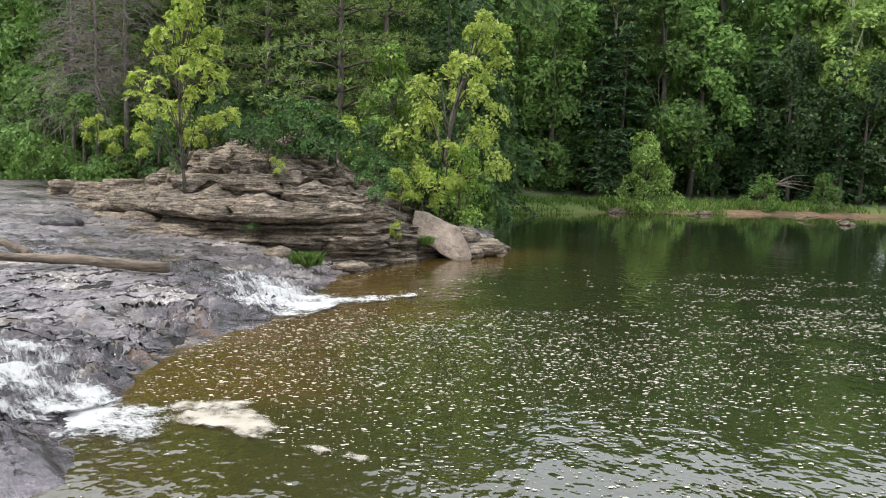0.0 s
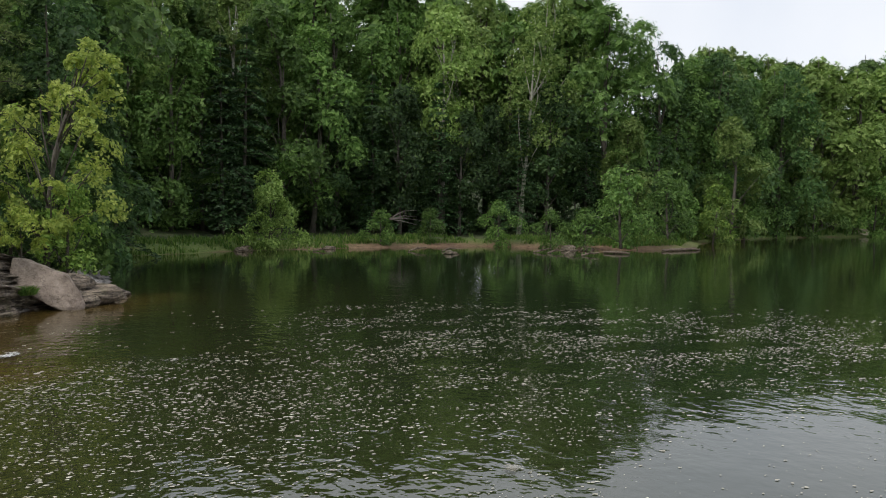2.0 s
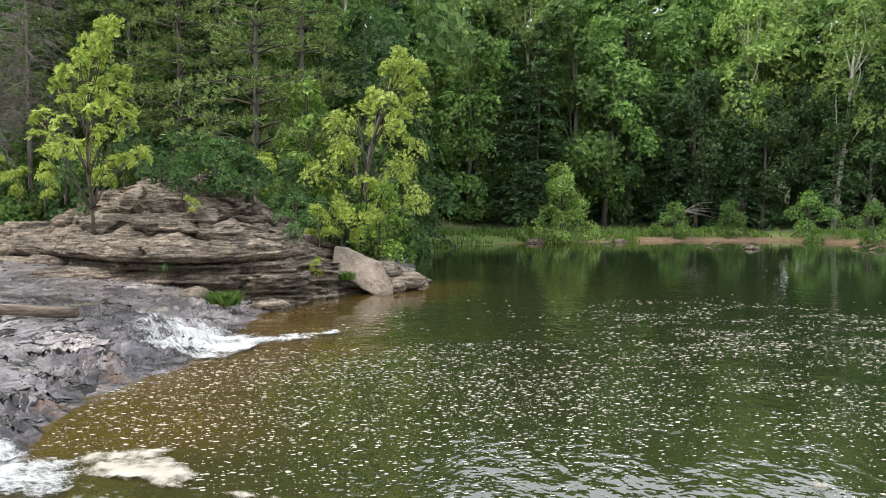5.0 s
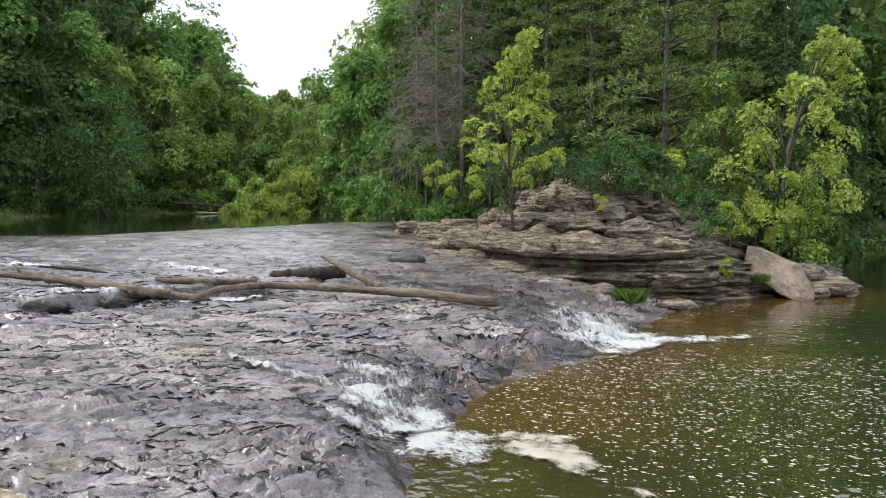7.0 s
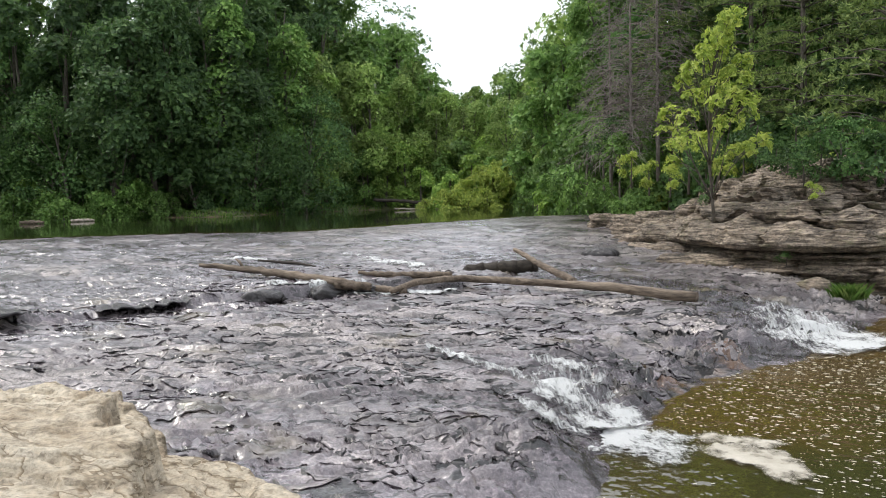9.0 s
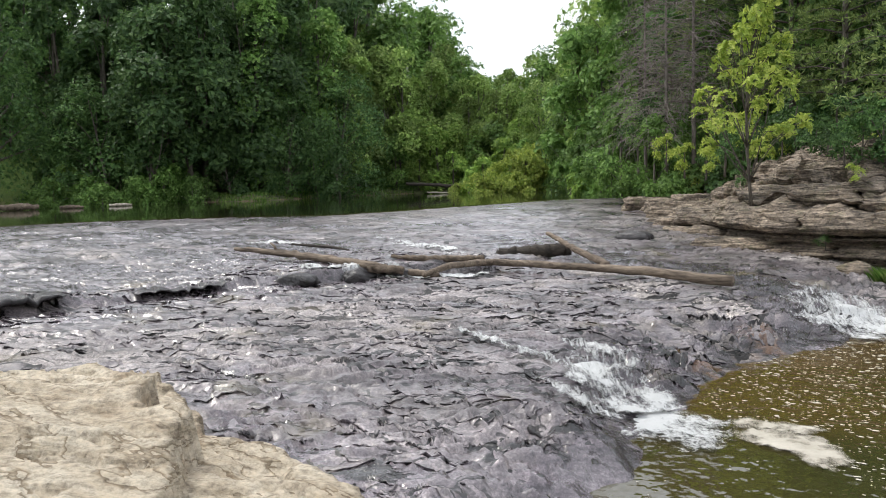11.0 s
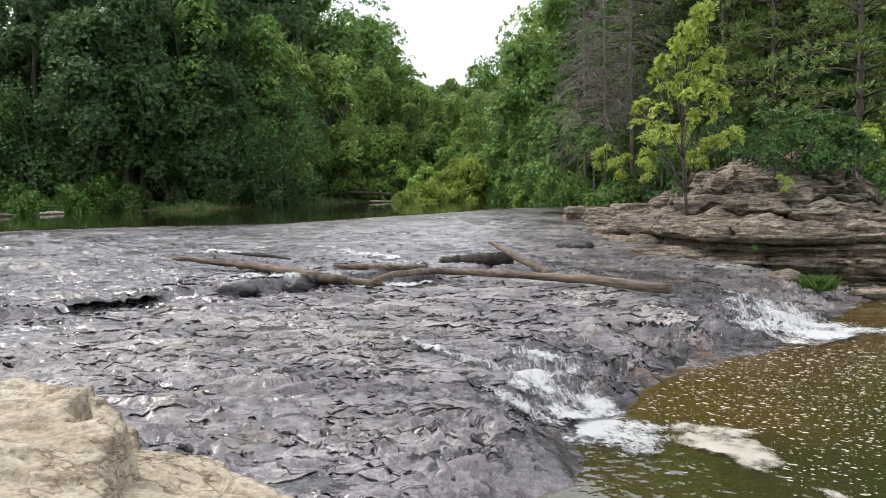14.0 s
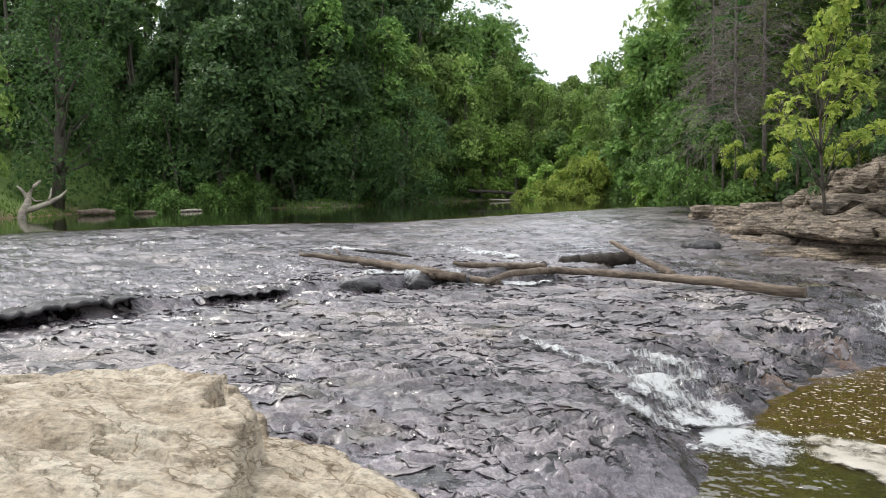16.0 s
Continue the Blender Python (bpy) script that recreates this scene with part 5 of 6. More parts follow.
# wood's edge on the outcrop's hill and along the right bank of the upper river
for az, d, s, ob in [(-24.5, 44, 0.75, LOW[0]), (-23.0, 47, 0.7, LOW[1]), (-26.3, 50, 0.9, LOW[0]), (-27.4, 58, 1.0, LOW[2]), (-18.8, 38, 0.6, LOW[1]), (-15.2, 36.5, 0.55, LOW[1]),
                     (-9.6, 37.5, 0.7, LOW[1]), (-3.0, 36, 0.6, LOW[0]), (-0.5, 35, 0.7, LOW[1]), (1.2, 36.5, 0.8, LOW[0]), (2.6, 44, 1.0, LOW[1]), (3.3, 49, 1.0, LOW[1]),
                     (-21, 45, 0.6, BIG[0]), (-25.5, 56, 0.8, BIG[1]), (-28.3, 68, 0.8, BIG[3]), (-30.5, 84, 0.7, BIG[0]), (0.5, 42, 0.65, BIG[2]), (2.2, 52, 0.9, HEM[0])]:
    x, y = polar(az, d)
    put(ob, x, y, None, s)
# far bank of the pool
w, lv = broadleaf(5.8, 2.7, 0.03, R_(310), 78, 52, 0.27, top_heavy=-0.1, lobe=(0.34, 0.5))
bank_tree = plant("bank_tree", "small pale green rounded tree on the grassy bank", "tree", w, lv, M_BARK, M_LEAF_LIGHT)
put(bank_tree, *polar(14.1, 60.0), 0.1)
w, lv = broadleaf(4.4, 2.6, 0.02, R_(311), 46, 55, 0.24, top_heavy=0.0)
bank_shrub = plant("bank_shrub", "broad green shrub at the far bank", "shrub", w, lv, M_BARK, M_LEAF, "far bank shrubs")
for az, d, s in [(30.4, 70, 0.95), (34.3, 68, 0.8), (36.6, 66, 0.95), (39.2, 68, 1.6), (42.4, 74, 1.5), (25.5, 70, 0.7), (22.0, 67, 0.7), (45.5, 96, 1.8), (48.5, 114, 2.0), (51.5, 122, 1.8), (55, 134, 2.0), (58, 148, 2.2), (61, 160, 2.4)]:
    put(bank_shrub, *polar(az, d), None, s)
# upper river
for az, d, s, ob in [(-37.5, 88, 1.2, SHRUB[0]), (-36.4, 86, 2.2, SHRUB[0]), (-34.8, 88, 2.8, SHRUB[0]), (-33.2, 90, 2.6, SHRUB[1]), (-31.8, 90, 2.2, SHRUB[1]), (-38.6, 92, 2.0, SHRUB[0]), (-30.2, 92, 2.6, SHRUB[1]),
                     (-66.0, 84, 1.6, SHRUB[1]), (-64.6, 85, 2.2, SHRUB[0]), (-63.0, 84, 2.0, SHRUB[1]), (-61.4, 83, 2.0, SHRUB[0]), (-60.0, 81, 1.8, SHRUB[1]), (-58.6, 79, 1.6, SHRUB[1])]:
    put(ob, *polar(az, d), None, s)
w, lv = broadleaf(3.2, 2.0, 0.02, R_(314), 48, 40, 0.26, top_heavy=0.0)
willow = plant("willow_bush", "light green willow bush at the head of the upper river", "shrub", w, lv, M_BARK, M_LEAF_FRESH, "willow bushes")
for az, d, k in [(-38.4, 84, 0.8), (-36.9, 84, 1.1), (-35.7, 85, 1.4), (-34.5, 86, 1.75), (-33.3, 86, 1.9), (-32.2, 87, 1.6), (-31.2, 88, 1.4), (-35.1, 83, 1.0), (-33.8, 83, 1.1)]:
    put(willow, *polar(az, d), None, k)
w, lv = broadleaf(2.6, 2.1, 0.0, R_(315), 48, 44, 0.24, top_heavy=0.0)
bramble = plant("bramble_bush", "sprawling green bramble thicket on the shaded bank", "shrub", w, lv, M_BARK, M_LEAF, "bramble bushes")
for k in range(15):
    put(bramble, *polar(-66.2 + 0.72 * k, 76.5 + (k * 7 % 5) * 1.1), None, 0.85 + 0.12 * (k * 5 % 7), turn=40 * k)
for az, d, k in [(-26.6, 47, 0.75), (-25.4, 43, 0.65), (-24.4, 38.5, 0.55), (-23.0, 37.0, 0.5), (-28.0, 56, 0.85), (-29.4, 64, 0.95), (-27.2, 52, 0.9), (-30.2, 72, 1.0)]:
    put(LOW[0], *polar(az, d), None, k)
w, lv = broadleaf(22, 8.5, 0.10, R_(312), 132, 60, 0.45, trunk_r=0.6, top_heavy=0.0)
shade_tree = plant("shade_tree", "large dark tree with stout trunk on the lawn", "tree", w, lv, M_BARK, M_LEAF_DARK)
put(shade_tree, *polar(-69.8, 83))
put(BACK[2], *polar(-74.6, 75), None, 0.95)
for x, y in [(-104, 22), (-100, 40), (-104, 9), (-108, 30)]:
    put(FAR[0], x, y, None, 1.15)
w, lv = broadleaf(13, 6.0, 0.05, R_(313), 90, 60, 0.34, lean=0.15, top_heavy=0.1)
overhang = plant("overhanging_tree", "leafy tree overhanging the upper river", "tree", w, lv, M_BARK, M_LEAF_DARK)
put(overhang, *polar(-47.0, 86), None, 1.0, turn=40)
put(overhang, *polar(-50.5, 82), None, 0.8, turn=60)
put(overhang, *polar(-62.0, 82), None, 0.95, turn=200)
for p_ in BIG + DEEP + PALE + BACK + FAR + SYC + HEM + LOW + SHRUB:
    if p_.location.length < 0.5:
        put(p_, *polar(150, 40))

# ---- boulder ----
def slab_boulder(outline, depth, back, seed):
    """A broken block: an outline pushed back into depth, with chipped edges."""
    o = np.asarray(outline, float)
    o = resample([tuple(q) for q in np.vstack([o, o[:1]])], 0.07)
    c = o.mean(0)
    n = len(o)
    rows = [(0.0, 0.0), (0.0, 0.35), (0.0, 0.7), (0.01, 0.93), (0.06, 1.0), (0.5, 1.0), (1.0, 0.98), (1.0, 0.5), (1.0, 0.0)]
    verts = []
    for k, (d, r) in enumerate(rows):
        q = c + (o - c) * max(r, 0.01)
        y = d * depth + q[:, 1] * back + 0.05 * fbm(q[:, 0] / 0.4, q[:, 1] / 0.4 + k * 0.3, 4, seed)
        verts.append(np.column_stack([q[:, 0] + 0.02 * fbm(q[:, 1] * 4, q[:, 0] * 4 + k, 2, seed + 1), y, q[:, 1] + 0.03 * fbm(q[:, 0] * 3, q[:, 1] * 3 + k, 3, seed + 2)]))
    i = np.arange(n * len(rows)).reshape(len(rows), n)
    j = np.roll(i, -1, 1)
    return np.vstack(verts), np.stack([i[:-1], j[:-1], j[1:], i[1:]], -1).reshape(-1, 4)


boulder = mesh_object("boulder", *slab_boulder([(-0.97, 1.55), (-0.62, 1.50), (0.10, 1.18), (0.58, 0.98), (0.90, 0.45), (1.02, 0.10), (0.95, -0.12), (0.55, -0.12), (0.05, 0.10), (-0.40, 0.38), (-0.85, 0.72), (-1.05, 1.15)], 1.0, 0.55, 12), M_BOULDER)
tagged(boulder, "large tilted pinkish-grey boulder at the water's edge", "rock")
boulder.location = (-0.03, 25.7, 0.02)
boulder.scale = (0.97, 0.97, 0.97)
small_rocks = [(0.85, 26.9, 0.12, 0.6, 61), (1.25, 27.6, 0.25, 0.8, 62), (0.55, 27.8, 0.45, 0.9, 63), (1.35, 28.1, 0.1, 0.5, 3), (1.7, 28.9, 0.15, 0.42, 5), (2.2, 29.6, 0.05, 0.35, 6), (-1.2, 25.3, 0.0, 0.45, 7), (0.4, 26.4, -0.02, 0.35, 8), (2.0, 28.5, 0.0, 0.3, 9), (-2.6, 22.2, 0.05, 0.5, 10), (-4.6, 21.4, 0.5, 0.5, 13)]
for x, y, z, s, sd_ in small_rocks:
    rock("shore_rock", (x, y, z), (s * 1.2, s, s * 0.55), sd_, M_LEDGE, "grey rock fragment at the outcrop's foot", "rock", sd_ * 40, cuts=12)
for x, y, s, sd_ in [(25.8, 50.8, 0.35, 21), (26.3, 50.9, 0.22, 22), (37.9, 53.0, 0.55, 23), (39.4, 52.6, 0.5, 24), (111, 80, 1.6, 25), (13.0, 58.6, 0.5, 26), (12.4, 58.4, 0.4, 27), (20, 60.2, 0.4, 28)]:
    rock("river_rock", (x, y, s * 0.15), (s * 1.3, s, s * 0.7), sd_, M_TAN if s > 1 else M_LEDGE, "small rock in the shallows off the far bank", "rock", sd_ * 30, cuts=10)

# ---- driftwood ----


def log(name, pts, radii, mat, label, seed=0, extra=(), sides=10):
    ob = empty(name, label, "log")
    c, p = np.mean(np.asarray(pts, float), 0), np.asarray(pts, float)
    u = np.linspace(0, 1, len(p))
    fine_u = np.linspace(0, 1, 26)
    q = np.stack([np.interp(fine_u, u, p[:, k]) for k in range(3)], -1)
    q[1:-1] += np.random.default_rng(seed).normal(size=(24, 3)) * np.mean(radii) * 0.16
    v, f = tube(q, np.interp(fine_u, np.linspace(0, 1, len(radii)), radii), sides, 0.07, seed)
    mesh_object("stem", v - c, f, mat, ob)
    for ep, er in extra:
        v, f = tube(ep, er, 6, 0.06, seed + 1)
        mesh_object("branch_stub", v - c, f, mat, ob)
    ob.location = c
    return ob


log("drift_log", [(-11.15, 12.85, 1.0), (-11.05, 13.7, 1.13), (-10.6, 14.7, 1.12), (-8.8, 15.5, 1.02), (-7.0, 15.65, 0.96), (-5.5, 15.75, 0.84)], [0.06, 0.075, 0.08, 0.085, 0.10, 0.115], M_DRIFT,
    "long weathered brown drift log lying on the slab", 1)
log("drift_log", [(-16.3, 11.75, 1.50), (-14.9, 12.0, 1.42), (-13.6, 12.0, 1.36), (-12.0, 12.2, 1.2), (-11.5, 12.6, 1.1)], [0.05, 0.08, 0.09, 0.10, 0.09], M_DRIFT,
    "thin weathered drift log with a knot", 2, [([(-15.0, 12.0, 1.42), (-15.1, 12.0, 1.58), (-15.25, 12.0, 1.66)], [0.05, 0.035, 0.02])])
log("drift_log", [(-12.1, 12.1, 1.16), (-11.9, 12.6, 1.08), (-11.4, 13.0, 1.0), (-11.0, 13.2, 0.98)], [0.07, 0.09, 0.08, 0.05], M_DRIFT, "short forked drift branch across the step", 3)
log("drift_log", [(-12.6, 13.4, 1.28), (-11.6, 13.9, 1.24), (-10.8, 14.6, 1.22)], [0.05, 0.08, 0.06], M_DRIFT, "drift branch behind the long log", 4)
log("drift_stick", [(-8.5, 16.2, 1.0), (-9.6, 16.7, 1.28), (-10.65, 17.1, 1.62)], [0.09, 0.08, 0.05], M_DRIFT, "upright slanting drift branch propped on the log", 5)
log("wet_log", [(-11.7, 16.3, 1.1), (-10.9, 16.8, 1.16), (-10.1, 17.3, 1.22)], [0.15, 0.17, 0.15], M_DRIFT_DARK, "short dark wet log chunk", 6)
log("drift_stick", [(-16.0, 13.3, 1.5), (-14.8, 13.4, 1.46), (-13.9, 13.3, 1.42)], [0.03, 0.045, 0.02], M_DRIFT_DARK, "thin dark drift stick", 7, sides=6)
log("bank_log", [(*polar(4.2, 60.5), 0.75), (*polar(5.0, 59.0), 0.4), (*polar(5.9, 57.5), 0.05)], [0.14, 0.13, 0.1], M_DRIFT_PALE, "bleached fallen branch sloping into the pool", 8,
    [([(*polar(5.0, 59), 0.4), (*polar(5.2, 58.6), 0.7), (*polar(5.4, 58.4), 0.75)], [0.07, 0.05, 0.03])], 7)
log("fallen_log", [(*polar(-42.0, 88), 2.9), (*polar(-38.5, 88), 2.45), (*polar(-34.4, 88), 2.1)], [0.16, 0.2, 0.14], M_DRIFT_DARK, "long dark trunk fallen across the upper river", 9, sides=7)
log("fallen_log", [(*polar(-40.5, 85), 1.9), (*polar(-38.0, 85), 1.75), (*polar(-36.0, 85), 1.8)], [0.08, 0.1, 0.06], M_DRIFT_PALE, "pale drift branch in the upper river", 10, sides=6)
for az, d, az2, d2, r, mt, s in [(-68.6, 70.5, -66.4, 71.5, 0.3, M_DRIFT, 11), (-65.2, 71, -63.8, 70.5, 0.16, M_DRIFT, 12), (-62.2, 73, -60.8, 74, 0.14, M_DRIFT_PALE, 13), (38.0, 61.5, 39.8, 60.5, 0.12, M_DRIFT, 14), (42.0, 66.5, 44.5, 70.5, 0.13, M_DRIFT, 15), (56, 140, 58.5, 146, 0.3, M_DRIFT_PALE, 16)]:
    lvl = POND_Z if az < 0 else POOL_Z
    log("bank_log", [(*polar(az, d), lvl + r * 0.8), (*polar((az + az2) / 2, (d + d2) / 2), lvl + r), (*polar(az2, d2), lvl + r * 0.7)], [r * 0.7, r, r * 0.6], mt, "weathered log lying along the waterline", s, sides=7)
snagged = empty("drift_stump", "bleached forked driftwood stump standing in the shallows", "stump")
for pts, rr in [([(0, 0, -0.3), (0.1, 0, 0.5), (0.45, 0, 1.2), (0.6, 0, 1.9), (1.0, 0, 2.5), (1.5, 0, 2.9)], [0.34, 0.3, 0.26, 0.18, 0.12, 0.06]),
                ([(0.5, 0, 1.3), (0.3, 0, 1.9), (0.0, 0, 2.3), (-0.2, 0, 2.5)], [0.16, 0.13, 0.09, 0.04]),
                ([(0.2, 0, 0.6), (1.1, 0, 0.8), (2.0, 0, 1.15), (2.8, 0, 1.6), (3.3, 0, 2.1)], [0.24, 0.22, 0.18, 0.11, 0.05]),
                ([(1.9, 0, 1.1), (2.1, 0, 1.7), (2.2, 0, 2.3)], [0.10, 0.08, 0.04]), ([(0.7, 0, 1.6), (1.0, 0, 1.3), (1.6, 0, 1.3)], [0.08, 0.06, 0.03])]:
    p = np.asarray(pts, float)
    p[:, 1] += 0.12 * np.sin(p[:, 0] * 3)
    mesh_object("fork", *tube(p, rr, 7, 0.08, 3), M_DRIFT_PALE, snagged)
snagged.matrix_basis = pose(*polar(-71.9, 69.5), POND_Z, 0, 0, 62)
snag2 = empty("fallen_branch", "bare bleached branch fallen against dark trees", "branch")
rg = R_(320)
for i in range(7):
    a = rg.uniform(-0.5, 0.9)
    L = rg.uniform(1.2, 2.8)
    mesh_object("twig", *tube([(0, 0, 0), (L * 0.5, rg.normal() * 0.1, L * 0.35 * a + 0.15), (L, rg.normal() * 0.2, L * 0.5 * a)], [0.035, 0.024, 0.008], 5), M_BARK_DEAD, snag2)
snag2.matrix_basis = pose(*polar(22.6, 66.0), 2.4, 0, 0, -20)

for k, (az, d) in enumerate([(17.8, 59.8), (24.6, 60.6), (27.0, 60.4), (33.6, 61.0), (34.6, 60.2), (35.8, 59.0), (37.0, 57.4)]):
    x, y = polar(az, d)
    log("drift_stick", [(x - 0.7, y, 0.04), (x, y + 0.1, 0.16 + 0.05 * (k % 3)), (x + 0.8, y - 0.1, 0.22 + 0.1 * (k % 2))], [0.05, 0.07, 0.03], M_DRIFT, "weathered stick stranded on the muddy bank", 60 + k, [([(x, y, 0.15), (x + 0.2, y, 0.5)], [0.04, 0.015])], 6)
# sandbar in the upper river
sxx, syy = np.meshgrid(np.linspace(-1, 1, 40), np.linspace(-1, 1, 16))
rr_ = np.hypot(sxx, syy)
sand = mesh_object("sandbar", np.stack([sxx * 4.2, syy * 1.6, 0.35 * (1 - rr_ ** 2) + 0.02 * fbm(sxx * 6, syy * 3, 3, 9)], -1).reshape(-1, 3), grid_faces(40, 16), plain_material("sand", (0.34, 0.26, 0.18), (0.52, 0.42, 0.31), 3, 0.95))
sand.matrix_basis = pose(*polar(-27.0, 78), POND_Z, 0, 0, 28)
tagged(sand, "low pale sandbar at the far bank", "sand", kind="structure")


# ---- grass ----
def blades(points, h, rng, lean=0.35, width=0.03):
    n = len(points)
    a = rng.uniform(0, 6.28, n)
    hh = h * rng.uniform(0.5, 1.2, n)
    side = np.stack([np.cos(a), np.sin(a), np.zeros(n)], -1) * (width * rng.uniform(0.6, 1.3, n))[:, None]
    b = rng.uniform(0, 6.28, n)
    tip = np.stack([np.cos(b) * lean * hh, np.sin(b) * lean * hh, hh], -1) * rng.uniform(0.7, 1.1, (n, 1))
    mid = tip * np.array([0.35, 0.35, 0.6])
    q = np.stack([points - side, points + side, points + mid + side * 0.7, points + tip], 1)
    return q.reshape(-1, 3), np.arange(4 * n).reshape(n, 4)


rg = R_(330)
tp = rg.normal(size=(900, 3)) * np.array([0.24, 0.2, 0])
tuft = mesh_object("grass_tuft", *blades(tp, 0.6, rg, 0.75, 0.008), M_GRASS, soft=False)
tagged(tuft, "bright green grass tuft growing on the ledge", "grass")
tuft.matrix_basis = pose(-3.62, 20.9, 0.30) @ Matrix.Diagonal((0.56, 0.56, 0.56, 1))
for x, y, z, s in [(-0.6, 25.6, 0.5, 0.7), (-5.2, 23.3, 1.1, 0.35), (-1.4, 24.9, 0.4, 0.4), (-7.9, 26.5, 1.9, 0.5), (-9.2, 28.0, 1.9, 0.6)]:
    copy_thing(tuft, pose(x, y, z, 0, 0, 50 * s) @ Matrix.Diagonal((s, s, s, 1)))


def bank_grass(name, label, line, n, depth, h, seed, width=0.05):
    rng = R_(seed)
    p = resample(line, 0.25)
    i = rng.integers(0, len(p), n)
    t = np.gradient(p, axis=0)[i]
    t /= np.linalg.norm(t, axis=1, keepdims=True)
    q = p[i] + np.stack([-t[:, 1], t[:, 0]], -1) * (np.where(p[i][:, 0] < 22, 0.25, 1.3) + rng.uniform(0, 1, n) ** 1.3 * depth)[:, None]
    z, a, b = ground_height(q[:, 0], q[:, 1])
    thick = fbm(q[:, 0] / 3.5, q[:, 1] / 3.5, 3, seed) > rng.uniform(-0.6, 0.25, n)
    ok = (np.minimum(a, b) > 0.2) & thick
    ob = mesh_object(name, *blades(np.column_stack([q, z - 0.05])[ok], h, rng, 0.35, width), M_GRASS, soft=False)
    return tagged(ob, label, "grass", kind="stuff")


bank_grass("bank_grass", "tall green grass along the far bank", FAR_SHORE[:10], 20000, 6.0, 0.45, 341, 0.05)
bank_grass("bank_grass", "rank grass along the far bend", FAR_SHORE[9:14], 5000, 6.0, 1.2, 342, 0.1)
bank_grass("bank_grass", "grass and weeds along the upper bank", POND_FAR[::-1], 24000, 7.0, 0.32, 343, 0.06)


# ---- falling and foaming water ----
def ribbon(name, label, path, widths, core, seed, over=slab_height, lift=0.035, mat=M_WHITE, n=70, m=22):
    """A sheet of running water that lies on the rock along a path."""
    p = np.asarray(path, float)
    u = np.linspace(0, 1, len(p))
    f = np.linspace(0, 1, n)
    c = np.stack([np.interp(f, u, p[:, 0]), np.interp(f, u, p[:, 1])], -1)
    k = np.ones(7) / 7
    c[3:-3] = np.stack([np.convolve(c[:, 0], k, "valid"), np.convolve(c[:, 1], k, "valid")], -1)
    t = np.gradient(c, axis=0)
    t /= np.linalg.norm(t, axis=1, keepdims=True)
    w = np.interp(f, np.linspace(0, 1, len(widths)), widths)
    s = np.linspace(-1, 1, m)
    xy = c[:, None] + np.stack([-t[:, 1], t[:, 0]], -1)[:, None] * (w[:, None] * s)[..., None]
    z = np.maximum(over(xy[..., 0], xy[..., 1])[0] if over else 0, POOL_Z) + lift
    z = z + 0.05 * np.abs(fbm(xy[..., 0] / 0.18, xy[..., 1] / 0.18, 3, seed)) * (1 - s ** 2)
    cr = np.interp(f, np.linspace(0, 1, len(core)), core)
    foam = cr[:, None] * (1 - np.abs(s) ** 2.2) - 0.30 * np.abs(s) ** 3 + 0.18 * fbm(xy[..., 0] / 0.5, xy[..., 1] / 0.5, 3, seed + 4)
    fade = np.minimum(1, np.minimum(f, 1 - f) * 9)
    foam = foam * fade[:, None] - 0.35 * (1 - fade[:, None])
    ob = mesh_object(name, np.concatenate([xy, z[..., None]], -1).reshape(-1, 3), grid_faces(m, n), mat, attrs={"foam": foam})
    uv = ob.data.uv_layers.new(name="UVMap")
    idx = np.empty(len(ob.data.loops), np.int32)
    ob.data.loops.foreach_get("vertex_index", idx)
    length = np.concatenate([[0], np.cumsum(np.hypot(*np.diff(c, axis=0).T))])
    uu = np.stack([np.broadcast_to(w[:, None] * s * 0.5, (n, m)), np.broadcast_to(length[:, None], (n, m))], -1).reshape(-1, 2)
    uv.data.foreach_set("uv", uu[idx].astype(np.float32).ravel())
    return tagged(ob, label, "water", kind="structure")


ribbon("water_cascade_1", "white water sliding down the rock into the pool", [(-6.3, 10.3), (-5.65, 10.0), (-5.15, 9.6), (-4.75, 9.35), (-4.3, 9.1), (-3.9, 8.9)], [0.3, 0.75, 1.05, 1.15, 1.1, 1.0], [0.18, 0.38, 0.46, 0.45, 0.48, 0.54], 1, lift=0.06)
ribbon("water_cascade_8", "thin sheet of white water beside the cascade", [(-6.2, 9.1), (-5.7, 8.8), (-5.1, 8.5), (-4.5, 8.35), (-4.0, 8.3)], [0.1, 0.25, 0.35, 0.35, 0.3], [0.2, 0.32, 0.36, 0.4, 0.5], 9, lift=0.06)
ribbon("water_cascade_2", "thin white trickle over the slab", [(-7.8, 9.55), (-7.43, 9.45), (-6.93, 9.35), (-6.3, 9.2), (-5.9, 9.35), (-5.4, 9.4)], [0.06, 0.14, 0.2, 0.2, 0.25, 0.3], [0.3, 0.42, 0.46, 0.4, 0.3, 0.2], 2, lift=0.05)
ribbon("water_splash_1", "white froth where the cascade meets the pool", [(-4.45, 8.85), (-4.0, 8.75), (-3.6, 8.6), (-3.2, 8.45), (-2.8, 8.35)], [0.8, 1.05, 1.1, 0.95, 0.7], [0.5, 0.6, 0.52, 0.34, 0.1], 3, None, 0.04)
ribbon("water_cascade_3", "smooth white cascade entering the pool", [(-5.3, 18.3), (-4.6, 17.7), (-3.9, 17.1), (-3.2, 16.6), (-2.6, 16.3), (-1.9, 16.1)], [0.7, 1.4, 2.2, 2.5, 2.1, 1.2], [0.16, 0.3, 0.4, 0.5, 0.54, 0.3], 4, lift=0.05)
